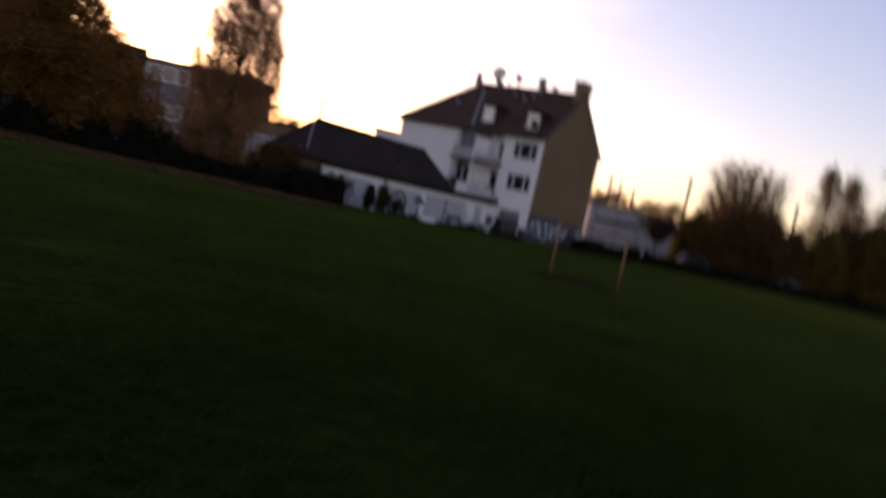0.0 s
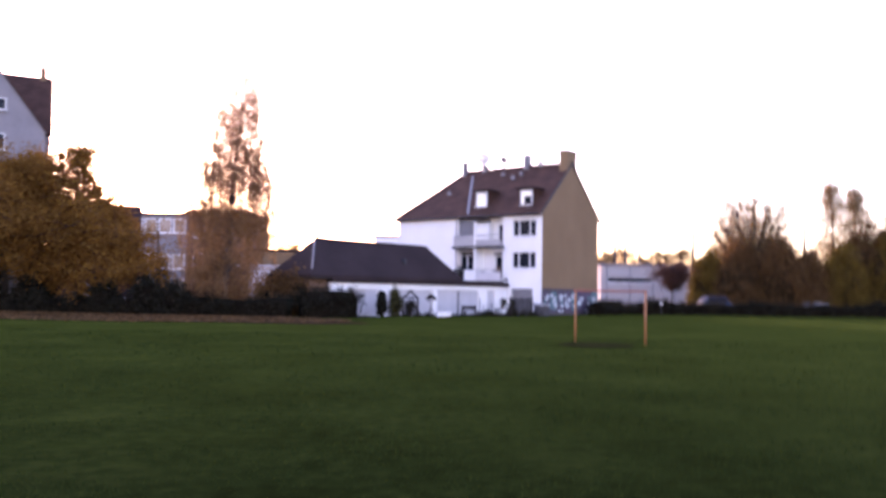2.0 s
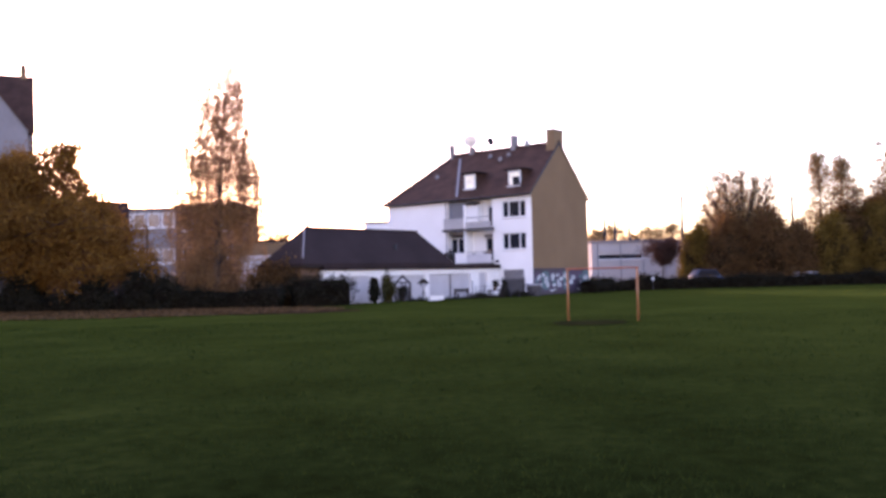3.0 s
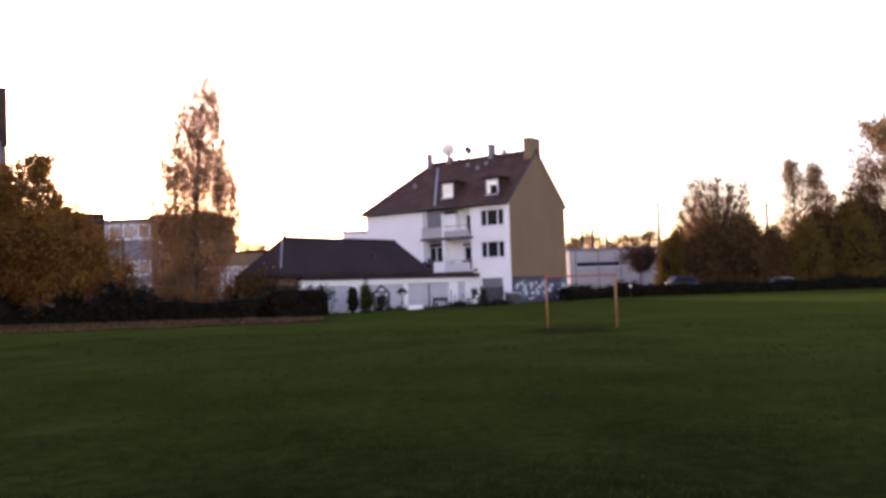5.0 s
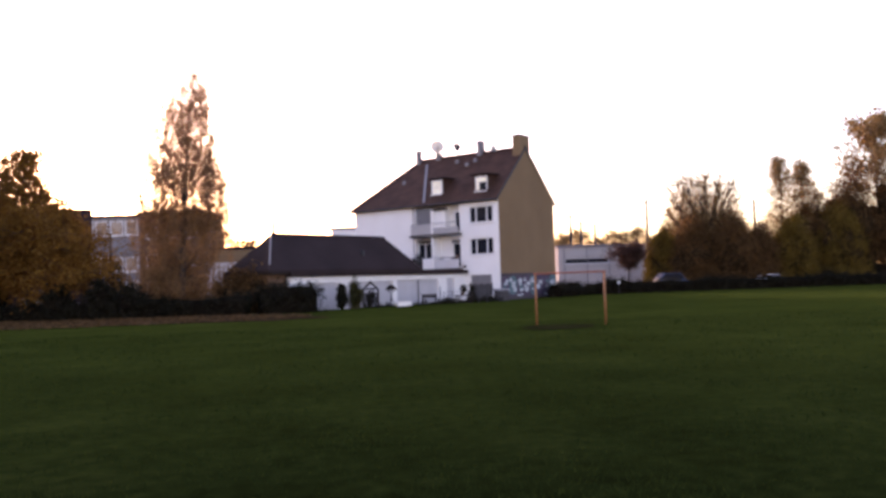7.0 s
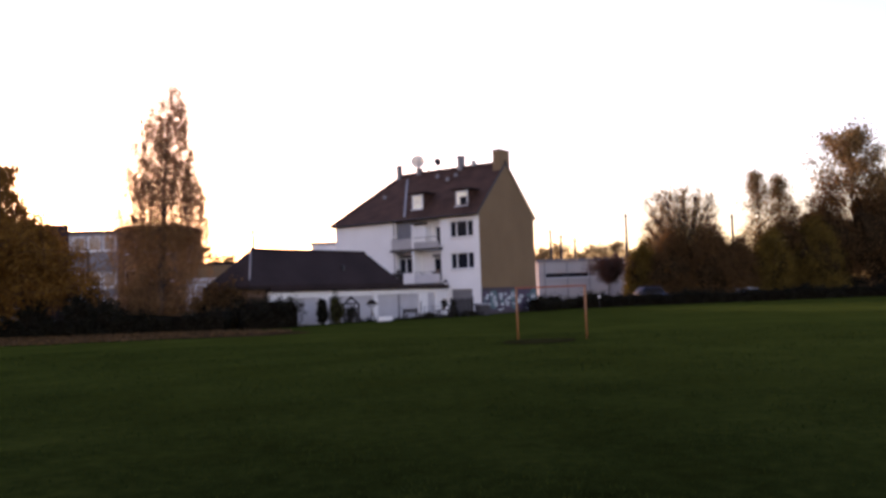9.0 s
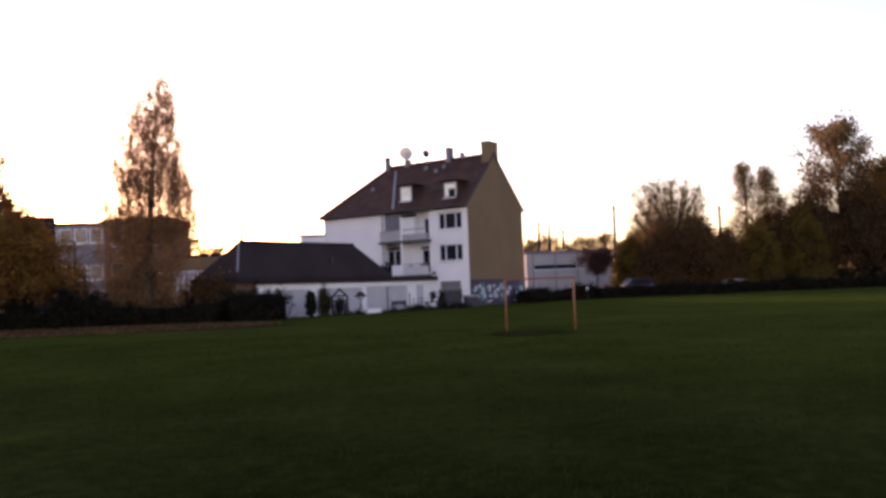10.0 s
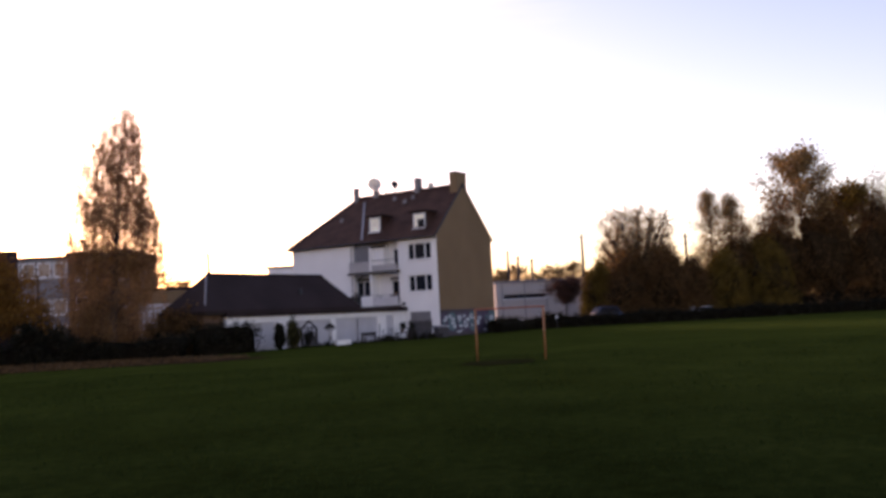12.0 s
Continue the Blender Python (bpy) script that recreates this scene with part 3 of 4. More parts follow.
def blot(y, z, wide, tall, out, material, seed):
    """A filled round-cornered patch of spray paint."""
    bm = bmesh.new()
    ring = [bm.verts.new((out, y + wide * math.copysign(abs(math.cos(a)) ** 0.6, math.cos(a)) * (1 + 0.12 * noise.noise((a, seed, 0))),
                          z + tall * math.copysign(abs(math.sin(a)) ** 0.6, math.sin(a)) * (1 + 0.12 * noise.noise((a, seed, 3))))) for a in np.linspace(0, 2 * math.pi, 24, endpoint=False)]
    bm.faces.new(ring)
    part("spray_patch", bm, material, house)


# pale dabs and strokes on coloured patches; none of them is a letter
gr = random.Random(8)
for k in range(8):
    y = 0.75 + k * 1.22
    fill = (PAINT_TEAL, PAINT_VIOLET, PAINT_PALE, PAINT_VIOLET)[k % 4]
    blot(y, 1.25, 0.66, gr.uniform(0.8, 0.95), 0.034 + 0.001 * (k % 2), PAINT_TEAL if k % 3 == 1 else PAINT_VIOLET, k)
    for q in range(4 if k < 5 else 2):
        blot(y + gr.uniform(-0.34, 0.34), 0.75 + (q + 0.5) * (0.27 if k < 5 else 0.5) + gr.uniform(-0.06, 0.06), gr.uniform(0.2, 0.38), gr.uniform(0.14, 0.24), 0.038 + 0.0012 * q, PAINT_PALE if q != 1 or k % 2 else PAINT_TEAL, k * 5 + q)
    stroke([(y - 0.5 + gr.uniform(0, 0.4), 1.9), (y + gr.uniform(-0.2, 0.3), 1.2), (y + gr.uniform(-0.3, 0.3), 0.7)], 0.05, 0.046, PAINT_VIOLET)
    stroke([(y - 0.5, 0.42 + gr.uniform(-0.08, 0.08)), (y, 0.36 + gr.uniform(-0.08, 0.08)), (y + 0.55, 0.45)], 0.07, 0.042, fill)

# ---- garage row with hipped roof in front of the house ----
garage = thing("garage_row", HOUSE @ pose(-3.6, 0, 0), "low white garage row with grey doors beneath a dark hipped roof", "garages")
# local x points out of the doors, y runs along the row
doors = [(-20.2, -17.0, 0, 2.0), (-15.9, -10.5, 0, 2.0), (-10.0, -4.3, 0, 2.05), (-3.1, -1.9, 0, 2.1)]
bm = swap_xy(holed(bmesh.new(), -21.8, -0.05, 0, 2.45, -0.3, 0, doors))
part("front_wall", bm, WHITE, garage, "white rendered garage front")
part("flat_roof", boxm(-4.4, 0.22, -21.95, -0.05, 2.452, 2.80, bevel=0.02), SLATE, garage, "dark felt flat roof edge")
bm = boxm(-4.3, -4.0, -22.0, -0.05, 0, 2.6)
part("rear_wall", bm, GREYWALL, garage)
part("end_wall", boxm(-3.99, -0.31, -23.6, -21.96, 0, 2.615), BRICK, garage, "brownish end wall under the eaves")
for y0, y1, z0, z1 in doors:
    bm = swap_xy(panelled(y0 + 0.01, y1 - 0.01, -0.26, -0.18, z0 + 0.01, z1 - 0.01, 3 if y1 - y0 < 2 else 9, front=1))
    d = part("garage_door" if y1 - y0 > 2 else "side_door", bm, DOORGREY, garage, "pale grey panelled door")
    if y1 - y0 > 3.5:
        part("middle_post", boxm(-0.178, -0.1, (y0 + y1) / 2 - 0.08, (y0 + y1) / 2 + 0.08, 0, z1), DOORGREY, d)
    part("handle", boxm(-0.178, -0.13, (y0 + y1) / 2 + 0.3, (y0 + y1) / 2 + 0.5, 0.9, 0.94, bevel=0.008), DARKMETAL, d)
bm = bmesh.new()
e0, e1, xr, yh, yq, yr0, yr1 = 0.1, -4.4, -2.1, -23.9, -6.7, -21.6, -8.95
zE, zR = 2.95, 5.6
roof_plane(bm, [(e0, yh, zE), (e0, yq, zE), (xr, yr1, zR), (xr, yr0, zR)])
roof_plane(bm, [(e1, yq, zE), (e1, yh, zE), (xr, yr0, zR), (xr, yr1, zR)])
roof_plane(bm, [(e1, yh, zE), (e0, yh, zE), (xr, yr0, zR)])
roof_plane(bm, [(e0, yq, zE), (e1, yq, zE), (xr, yr1, zR)])
groof = part("roof", bm, SLATE, garage, "dark hipped roof")
part("ridge_cap", tube(bmesh.new(), [(xr, yr0, zR + 0.02), (xr, yr1, zR + 0.02)], [0.09, 0.09], 8), SLATE, groof)
part("hip_flashing", tube(bmesh.new(), [(xr, yr0, zR + 0.03), (e0 - 0.3, yh + 0.35, zE + 0.4)], [0.055, 0.055], 6), ZINC, groof, "pale metal strip along the hip")
part("roof_vent", boxm(-0.95, -0.7, -13.3, -13.05, 4.0, 4.46, bevel=0.03), DARKMETAL, groof, "small dull roof vent")
part("soffit", boxm(e1 + 0.1, e0 - 0.05, yh + 0.1, -22.0, zE - 0.3, zE - 0.17), DARKWOOD, garage)

# ---- vegetation ----
def leaf_cloud(centres, spread, per, size, r, droop=0.0, flat=1.0):
    """Small pointed leaves scattered round the centres; droop hangs them below."""
    c = np.repeat(np.asarray(centres, float), per, axis=0)
    n = len(c)
    off = r.standard_normal((n, 3)) * spread
    off[:, 2] = off[:, 2] * flat - droop * r.random(n)
    p = c + off
    d1 = r.standard_normal((n, 3))
    d1 /= np.linalg.norm(d1, axis=1)[:, None]
    d2 = np.cross(d1, r.standard_normal((n, 3)))
    d2 /= np.linalg.norm(d2, axis=1)[:, None] + 1e-9
    s = (size * (0.6 + 0.8 * r.random(n)))[:, None]
    v = np.empty((n, 4, 3))
    v[:, 0], v[:, 1], v[:, 2], v[:, 3] = p - d1 * s, p + d2 * s * 0.55, p + d1 * s, p - d2 * s * 0.55
    v[:, :, 2] = np.maximum(v[:, :, 2], 0.02)
    return v.reshape(-1, 3), np.arange(n * 4).reshape(-1, 4)


def limb_path(start, way, length, bend, r, steps=5):
    pts, p, d = [Vector(start)], Vector(start), Vector(way).normalized()
    for _ in range(steps):
        p = p + d * (length / steps)
        d = (d + Vector((r.uniform(-0.16, 0.16), r.uniform(-0.16, 0.16), bend / steps))).normalized()
        pts.append(p.copy())
    return pts


def tree(name, x, y, height, radius, label, leaf, bark=None, base=0.2, limbs=26, per=70, size=0.13, seed=1, spread=0.45, lean=(0, 0),
         shape=None, up=0.7, trunk=None, subs=4, group="", bare=0.0, category="tree", squash=1.0, low=1.0, thin=0.0, ragged=0.0):
    """A tapered trunk with limbs and twigs, and a crown of many small leaves about the twigs. shape: crown radius share by height share."""
    rr = random.Random(seed)
    r = np.random.default_rng(seed)
    shape = shape or (lambda f: math.sin(math.pi * min(max(0.12 + 0.86 * f, 0), 1)) ** 0.6)
    t = thing(name, pose(x, y, 0), label, category, group)
    bm = bmesh.new()
    tr = trunk or 0.018 * height
    axis = [Vector((lean[0] * f + 0.04 * height * 0.2 * math.sin(5 * f + seed), lean[1] * f, -0.1 + f * height * 0.97)) for f in np.linspace(0, 1, 9)]
    tube(bm, axis, [tr * (1 - 0.93 * f) ** 0.9 * (1.35 if f == 0 else 1) for f in np.linspace(0, 1, 9)], 8)
    tips = []

    def on_axis(f):
        k = min(int(f * 8), 7)
        return axis[k].lerp(axis[k + 1], f * 8 - k)
    for i in range(limbs):
        f = ((i + rr.random()) / limbs) ** low
        g = base + (1 - base) * f * 0.97
        a = i * 2.4 + rr.uniform(-0.5, 0.5)
        ln = radius * shape(f) * rr.uniform(0.75 - ragged, 1.12 + ragged)
        rise = up * (0.6 + 0.8 * f)
        path = limb_path(on_axis(g * 0.93), (math.cos(a), math.sin(a) * squash, rise), ln * math.sqrt(1 + rise * rise) * 0.85, -0.25, rr)
        lr = tr * (1 - 0.8 * g) * 0.4
        tube(bm, path, [lr * (1 - 0.85 * q / 5) for q in range(6)], 5)
        for q in (2, 3, 4, 5):
            if q > 2 or f > 0.3:
                tips.append(path[q])
            for _ in range(subs if q < 5 else 2):
                way = Vector((rr.gauss(0, 1), rr.gauss(0, 1), rr.gauss(0.35, 0.6)))
                sub = limb_path(path[q], way, ln * rr.uniform(0.18, 0.4), -0.3, rr, 3)
                tube(bm, sub, [lr * 0.3, lr * 0.22, lr * 0.14, lr * 0.08], 4)
                tips += [sub[2], sub[3]]
    tips.append(axis[-1])
    part("trunk", bm, bark or BARK, t, smooth=True)
    keep = [p for p in tips if rr.random() > bare + thin * p.z / height]
    v, f = leaf_cloud([tuple(p) for p in keep], spread, per, size, r)
    sheet("crown", v.tolist(), f.tolist(), leaf, t)
    return t


def bush(name, x, y, rx, ry, h, label, leaf, n=90, per=60, size=0.11, seed=1, group="", category="bush", z0=0.0, core=True, core_material=None):
    """A shrub: stems and a solid lumpy core, coloured dark as inner shade, wrapped in many small leaves with an uneven
    outline.
    """
    rr = random.Random(seed)
    r = np.random.default_rng(seed)
    t = thing(name, pose(x, y, 0), label, category, group)
    bm = bmesh.new()
    for k in range(9):
        a = k * 2.4
        e = (rx * 0.7 * math.cos(a) * rr.random(), ry * 0.7 * math.sin(a) * rr.random(), h * rr.uniform(0.6, 0.9))
        tube(bm, [(e[0] * 0.15, e[1] * 0.15, -0.05), (e[0] * 0.6, e[1] * 0.6, e[2] * 0.6), e], [0.05, 0.035, 0.012], 5)
    part("stems", bm, BARK, t)
    cs = []
    for _ in range(n):
        a, q, f = rr.random() * 2 * math.pi, rr.random() ** 0.45, rr.random() ** 0.8
        top = 1 + 0.28 * noise.noise((math.cos(a) * q * 1.7 + seed, math.sin(a) * q * 1.7, seed * 1.3))
        wide = (1 - 0.55 * f ** 2.2) * (1 + 0.2 * noise.noise((a, f * 2, seed)))
        z = max(z0 + 0.1, h * f * top * (1 - 0.35 * q ** 3))
        cs.append((rx * q * wide * math.cos(a), ry * q * wide * math.sin(a), z))
    v, f = leaf_cloud(cs, min(rx, h) * 0.13 + 0.06, per, size, r)
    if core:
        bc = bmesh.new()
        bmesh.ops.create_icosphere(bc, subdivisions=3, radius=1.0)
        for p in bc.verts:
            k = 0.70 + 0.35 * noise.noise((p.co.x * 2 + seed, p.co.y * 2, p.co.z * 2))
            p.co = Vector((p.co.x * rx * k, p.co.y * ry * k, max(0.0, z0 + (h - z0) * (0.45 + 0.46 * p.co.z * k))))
        part("shade_core", bc, core_material or CORE_SHADE, t)
    sheet("foliage", v.tolist(), f.tolist(), leaf, t)
    return t


def hedge(name, pts, wide, high, label, leaf, per_m=12, per=70, size=0.07, seed=1):
    """A hedge along the points: a lumpy core, coloured dark as inner shade, with leaves all over it and an uneven top.
    """
    r = np.random.default_rng(seed)
    t = thing(name, pose(*pts[0], 0), label, "hedge")
    cs = []
    bm = bmesh.new()
    rows = []
    for (xa, ya), (xb, yb) in zip(pts, pts[1:]):
        ln = math.hypot(xb - xa, yb - ya)
        nx, ny = -(yb - ya) / ln, (xb - xa) / ln
        n = max(2, int(ln / 0.7))
        for i in range(n + 1):
            f = i / n
            x, y = xa + (xb - xa) * f - pts[0][0], ya + (yb - ya) * f - pts[0][1]
            hh = high * (0.82 + 0.3 * noise.noise((x * 0.35, y * 0.35, seed)))
            ww = wide * (0.42 + 0.12 * noise.noise((x * 0.8, y * 0.8, seed + 5)))
            rows.append([bm.verts.new(c) for c in ((x - nx * ww, y - ny * ww, 0), (x - nx * ww * 0.95, y - ny * ww * 0.95, hh * 0.7), (x - nx * ww * 0.4, y - ny * ww * 0.4, hh * 0.95),
                                                    (x + nx * ww * 0.4, y + ny * ww * 0.4, hh * 0.95), (x + nx * ww * 0.95, y + ny * ww * 0.95, hh * 0.7), (x + nx * ww, y + ny * ww, 0))])
            for _ in range(int(per_m * 0.7)):
                o, q = r.choice((-1, -1, 0.5, 1)) * ww * r.uniform(0.8, 1.12), r.random() ** 0.75 * hh
                cs.append((x + nx * o + r.normal() * 0.2, y + ny * o + r.normal() * 0.2, q))
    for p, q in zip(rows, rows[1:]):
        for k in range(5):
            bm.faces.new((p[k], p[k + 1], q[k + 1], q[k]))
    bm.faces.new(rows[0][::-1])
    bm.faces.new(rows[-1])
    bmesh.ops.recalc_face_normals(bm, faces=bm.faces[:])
    part("shade_core", bm, CORE_SHADE, t)
    v, f = leaf_cloud(cs, 0.2, per, size, r)
    sheet("foliage", v.tolist(), f.tolist(), leaf, t)
    return t


# trees by the field
tree("maple_tree", -33.3, 60.2, 10.7, 9.4, "broad tree with dense golden-brown autumn leaves beside the field", LEAF_GOLD, base=0.24, limbs=80, per=68, size=0.092, seed=3, ragged=0.3, bare=0.08,
     spread=0.40, up=0.34, trunk=0.32, subs=4, squash=0.5, shape=lambda f: (1.0 - 0.74 * f ** 1.2) * (0.86 + 0.14 * min(1, f * 6)))
tree("maple_tree", -28.5, 60.6, 12.7, 2.1, "slim leafy top of a golden-brown tree", LEAF_GOLD, base=0.5, limbs=22, per=26, size=0.095, seed=14, spread=0.32, up=0.8, trunk=0.16, subs=3, bare=0.3, ragged=0.3)
tree("maple_tree", -26.9, 60.4, 8.2, 4.4, "lower golden-brown autumn tree with hanging branches", LEAF_GOLD, base=0.26, limbs=40, per=50, size=0.10, seed=15, ragged=0.2, spread=0.42, up=0.3, trunk=0.18, subs=3,
     squash=0.7, bare=0.1, shape=lambda f: 1.0 - 0.8 * f ** 1.3)


def weeping_birch(x, y, height, lean, label, seed):
    """A birch: slim leaning trunk, rising limbs, and a loose curtain of thin hanging strands of small leaves, fuller on one side."""
    rr = random.Random(seed)
    r = np.random.default_rng(seed)
    t = thing("birch_tree", pose(x, y, 0), label, "tree")
    bm = bmesh.new()

    def stem(z):
        f = z / height
        return Vector((lean * f ** 1.8 + 0.10 * math.sin(6 * f), 0.1 * math.sin(4 * f), z))

    def reach(z, a):
        broad = np.interp(z, (0, 6.5, 8, 10, 12, 14, 15.5, height), (3.7, 3.7, 3.3, 3.0, 2.65, 2.25, 2.0, 0.7))
        slim = np.interp(z, (0, 6.5, 8, 10, 12, 14, 15.5, height), (3.0, 3.2, 3.3, 2.85, 2.25, 1.65, 1.2, 0.5))
        return (broad + slim) / 2 - (broad - slim) / 2 * math.cos(a)
    tube(bm, [stem(z) for z in np.linspace(-0.1, height, 14)], [0.25 * (1 - 0.93 * f) * (1.3 if f == 0 else 1) for f in np.linspace(0, 1, 14)], 8)
    n = 120
    for i in range(n):
        z = 2.2 + (height - 2.6) * (i + rr.random()) / n
        a = i * 2.4 + rr.uniform(-0.6, 0.6)
        path = limb_path(stem(z), (math.cos(a), math.sin(a), 0.8), reach(z, a) * 1.15 * rr.uniform(0.7, 1.0), -0.8, rr)
        lr = 0.045 * (1 - 0.75 * z / height)
        tube(bm, path, [lr * (1 - 0.8 * q / 5) for q in range(6)], 5)
    # gaps in the crown where limbs are missing: along, up, half width, half height
    gaps = ((-1.75, 8.6, 0.7, 0.55), (0.75, 8.0, 0.6, 0.5), (-1.5, 6.5, 0.5, 0.3), (1.4, 12.3, 0.3, 0.5), (-0.8, 10.9, 0.25, 0.6))
    pts = []
    for i in range(5600):
        z = 1.6 + (height - 1.5) * (i * 0.754878 % 1)
        a = 2 * math.pi * (i * 0.569840 % 1)
        q = rr.random() ** 0.4 * rr.uniform(0.72, 1.12)
        wide = reach(z, a)
        if rr.random() > (wide / 3.0 if z > 6.4 else 0.36 * wide / 3.0):
            continue
        c = stem(z)
        top = Vector((c.x + q * wide * math.cos(a), c.y + q * wide * math.sin(a), z))
        drop = rr.uniform(0.4, 1.7) * (0.45 + 0.55 * min(1, (height - z) / 6))
        sway = Vector((rr.gauss(0, 0.10), rr.gauss(0, 0.10), 0))
        low_end = top + sway + Vector((0, 0, -min(drop, z - 0.9)))
        tuft = 1.0 + 1.5 * noise.noise((top.x * 0.9, top.y * 0.9, z * 0.65 + seed))
        tube(bm, [top, top.lerp(low_end, 0.5) + sway * 0.3, low_end], [0.006, 0.005, 0.003], 3)
        for _ in range(int(27 * drop * max(0.15, tuft))):
            p = top.lerp(low_end, rr.random())
            if all(((p.x - gx) / wx) ** 2 + ((p.z - gz) / wz) ** 2 > rr.uniform(0.4, 1.3) for gx, gz, wx, wz in gaps):
                pts.append(tuple(p))
    part("trunk", bm, BIRCHBARK, t, smooth=True)
    v, f = leaf_cloud(pts, 0.09, 1, 0.058, r)
    sheet("crown", v.tolist(), f.tolist(), LEAF_RUST, t)


weeping_birch(-17.65, 60.0, 17.0, 1.35, "tall weeping birch with sparse rust-coloured autumn leaves", 5)
bush("rust_bush", -14.1, 60.6, 2.0, 1.4, 2.5, "rust-brown autumn shrub beneath the birch", LEAF_BROWN, n=120, per=40, seed=21)
bush("rust_bush", -18.6, 61.4, 2.6, 1.4, 4.8, "rust-brown autumn shrub beneath the birch", LEAF_RUST, n=150, per=40, seed=22, core=False)
bush("brown_bush", -12.4, 60.4, 2.2, 1.2, 2.9, "brown leafless-looking shrub in the hedge row", LEAF_BROWN, n=90, per=40, seed=23)
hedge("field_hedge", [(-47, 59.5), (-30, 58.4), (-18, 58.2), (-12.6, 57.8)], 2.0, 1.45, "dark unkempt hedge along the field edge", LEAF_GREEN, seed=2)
bush("dark_shrub", -22.6, 61.2, 1.25, 0.9, 3.4, "dark bare-looking shrub behind the hedge", LEAF_GREEN, n=80, per=34, size=0.08, seed=77, core=False)
slim_post = thing("yard_post", pose(-23.9, 64, 0), "dark slim metal post behind the hedge", "post")
part("shaft", tube(bmesh.new(), [(0, 0, -0.2), (0, 0, 3.0), (0, 0, 6.0)], [0.09, 0.08, 0.07], 8), DARKMETAL, slim_post)
part("cap", tube(bmesh.new(), [(0, 0, 6.0), (0, 0, 6.1)], [0.11, 0.05], 8), DARKMETAL, slim_post)
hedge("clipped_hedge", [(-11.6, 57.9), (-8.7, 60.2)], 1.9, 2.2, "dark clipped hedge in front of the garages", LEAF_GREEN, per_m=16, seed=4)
# several of these are added to block bright sky gaps under the maple crowns
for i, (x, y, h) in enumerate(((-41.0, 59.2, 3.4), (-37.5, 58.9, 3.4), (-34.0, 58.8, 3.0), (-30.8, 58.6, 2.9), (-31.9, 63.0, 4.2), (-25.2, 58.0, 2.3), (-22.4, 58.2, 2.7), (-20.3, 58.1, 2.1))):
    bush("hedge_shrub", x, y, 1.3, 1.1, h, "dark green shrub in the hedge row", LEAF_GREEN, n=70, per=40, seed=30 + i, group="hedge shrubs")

# trees beyond the goal
def fan_tree(x, y, height, radius, label, seed):
    """A vase-shaped tree: many limbs that fan out of a short trunk to a round crown edge, with forked twigs and thin leaves."""
    rr = random.Random(seed)
    r = np.random.default_rng(seed)
    t = thing("round_tree", pose(x, y, 0), label, "tree")
    bm = bmesh.new()
    fork = height * 0.26
    tube(bm, [(0, 0, -0.1), (0.05, 0, fork * 0.5), (0, 0, fork)], [0.42, 0.34, 0.32], 8)
    tips = []
    for i in range(96):
        a = i * 2.4
        lean = ((i + 0.5) / 96) ** 0.62 * 1.15
        rim = height - fork if lean < 0.1 else min(height - fork, 1.06 * radius / math.sin(lean)) * (1 - 0.18 * (lean / 1.15) ** 2)
        end = Vector((math.sin(lean) * math.cos(a), math.sin(lean) * math.sin(a), math.cos(lean))) * rim * rr.uniform(0.86, 1.02)
        root = Vector((0.15 * math.cos(a), 0.15 * math.sin(a), fork - 0.2))
        bow = Vector((0, 0, 0.10 * rim * math.sin(lean)))
        path = [root + end * q + bow * (4 * q * (1 - q)) + Vector((rr.gauss(0, 0.08), rr.gauss(0, 0.08), 0)) * q for q in np.linspace(0, 1, 7)]
        tube(bm, path, [0.11 * (1 - 0.75 * q) for q in np.linspace(0, 1, 7)], 5)
        for k in range(2, 7):
            for _ in range(5):
                way = (end.normalized() + Vector((rr.gauss(0, 0.55), rr.gauss(0, 0.55), rr.gauss(0.1, 0.4)))).normalized()
                sub = limb_path(path[k], way, rr.uniform(0.7, 1.7), 0.1, rr, 3)
                if (Vector(sub[3]) - Vector((0, 0, fork))).length > rim * 1.08:
                    continue
                tube(bm, sub, [0.045, 0.035, 0.028, 0.02], 4)
                tips += [sub[1], sub[2], sub[3]]
    part("trunk", bm, BARK, t, smooth=True)
    v, f = leaf_cloud([tuple(p) for p in tips], 0.46, 10, 0.08, r)
    sheet("crown", v.tolist(), f.tolist(), LEAF_DULL, t)


fan_tree(30.9, 100, 13.3, 4.1, "round-crowned tree with thinning faded autumn leaves", 41)
tree("small_round_tree", 20.8, 94, 5.2, 1.75, "small standard tree with a flat reddish-brown crown", LEAF_PLUM, base=0.62, limbs=24, per=26, size=0.08, seed=42, spread=0.26, up=0.35, trunk=0.12, subs=2, ragged=0.3, shape=lambda f: 0.55 + 0.6 * math.sin(2.4 * f))
# lighter leaf colour here stands in for haze over these trees
for x, y, h, sd in ((39.2, 98, 14.7, 43), (42.0, 98.5, 14.3, 44)):
    tree("slender_tree", x, y, h + 1.6, 3.0, "slender upright tree with thinning olive leaves", LEAF_DULL, base=0.25, limbs=26, per=24, size=0.09, seed=sd, spread=0.42, up=0.8, subs=3, bare=0.2,
         thin=0.1, ragged=0.5, shape=lambda f: (1.3 - 1.15 * f) * (1 + 0.35 * math.sin(11 * f + 1)), group="slender trees")
tree("tall_tree", 50.9, 99, 19.6, 4.7, "tall loose-crowned tree with faded leaves", LEAF_DULL, base=0.55, limbs=22, per=26, size=0.17, seed=45, spread=0.5, up=0.9, subs=2, bare=0.25)
tree("tall_tree", 58.4, 101, 15.6, 4.2, "tall loose-crowned tree with faded leaves", LEAF_OLIVE, base=0.4, limbs=26, per=26, size=0.17, seed=46, spread=0.5, up=0.9, subs=3, bare=0.2)
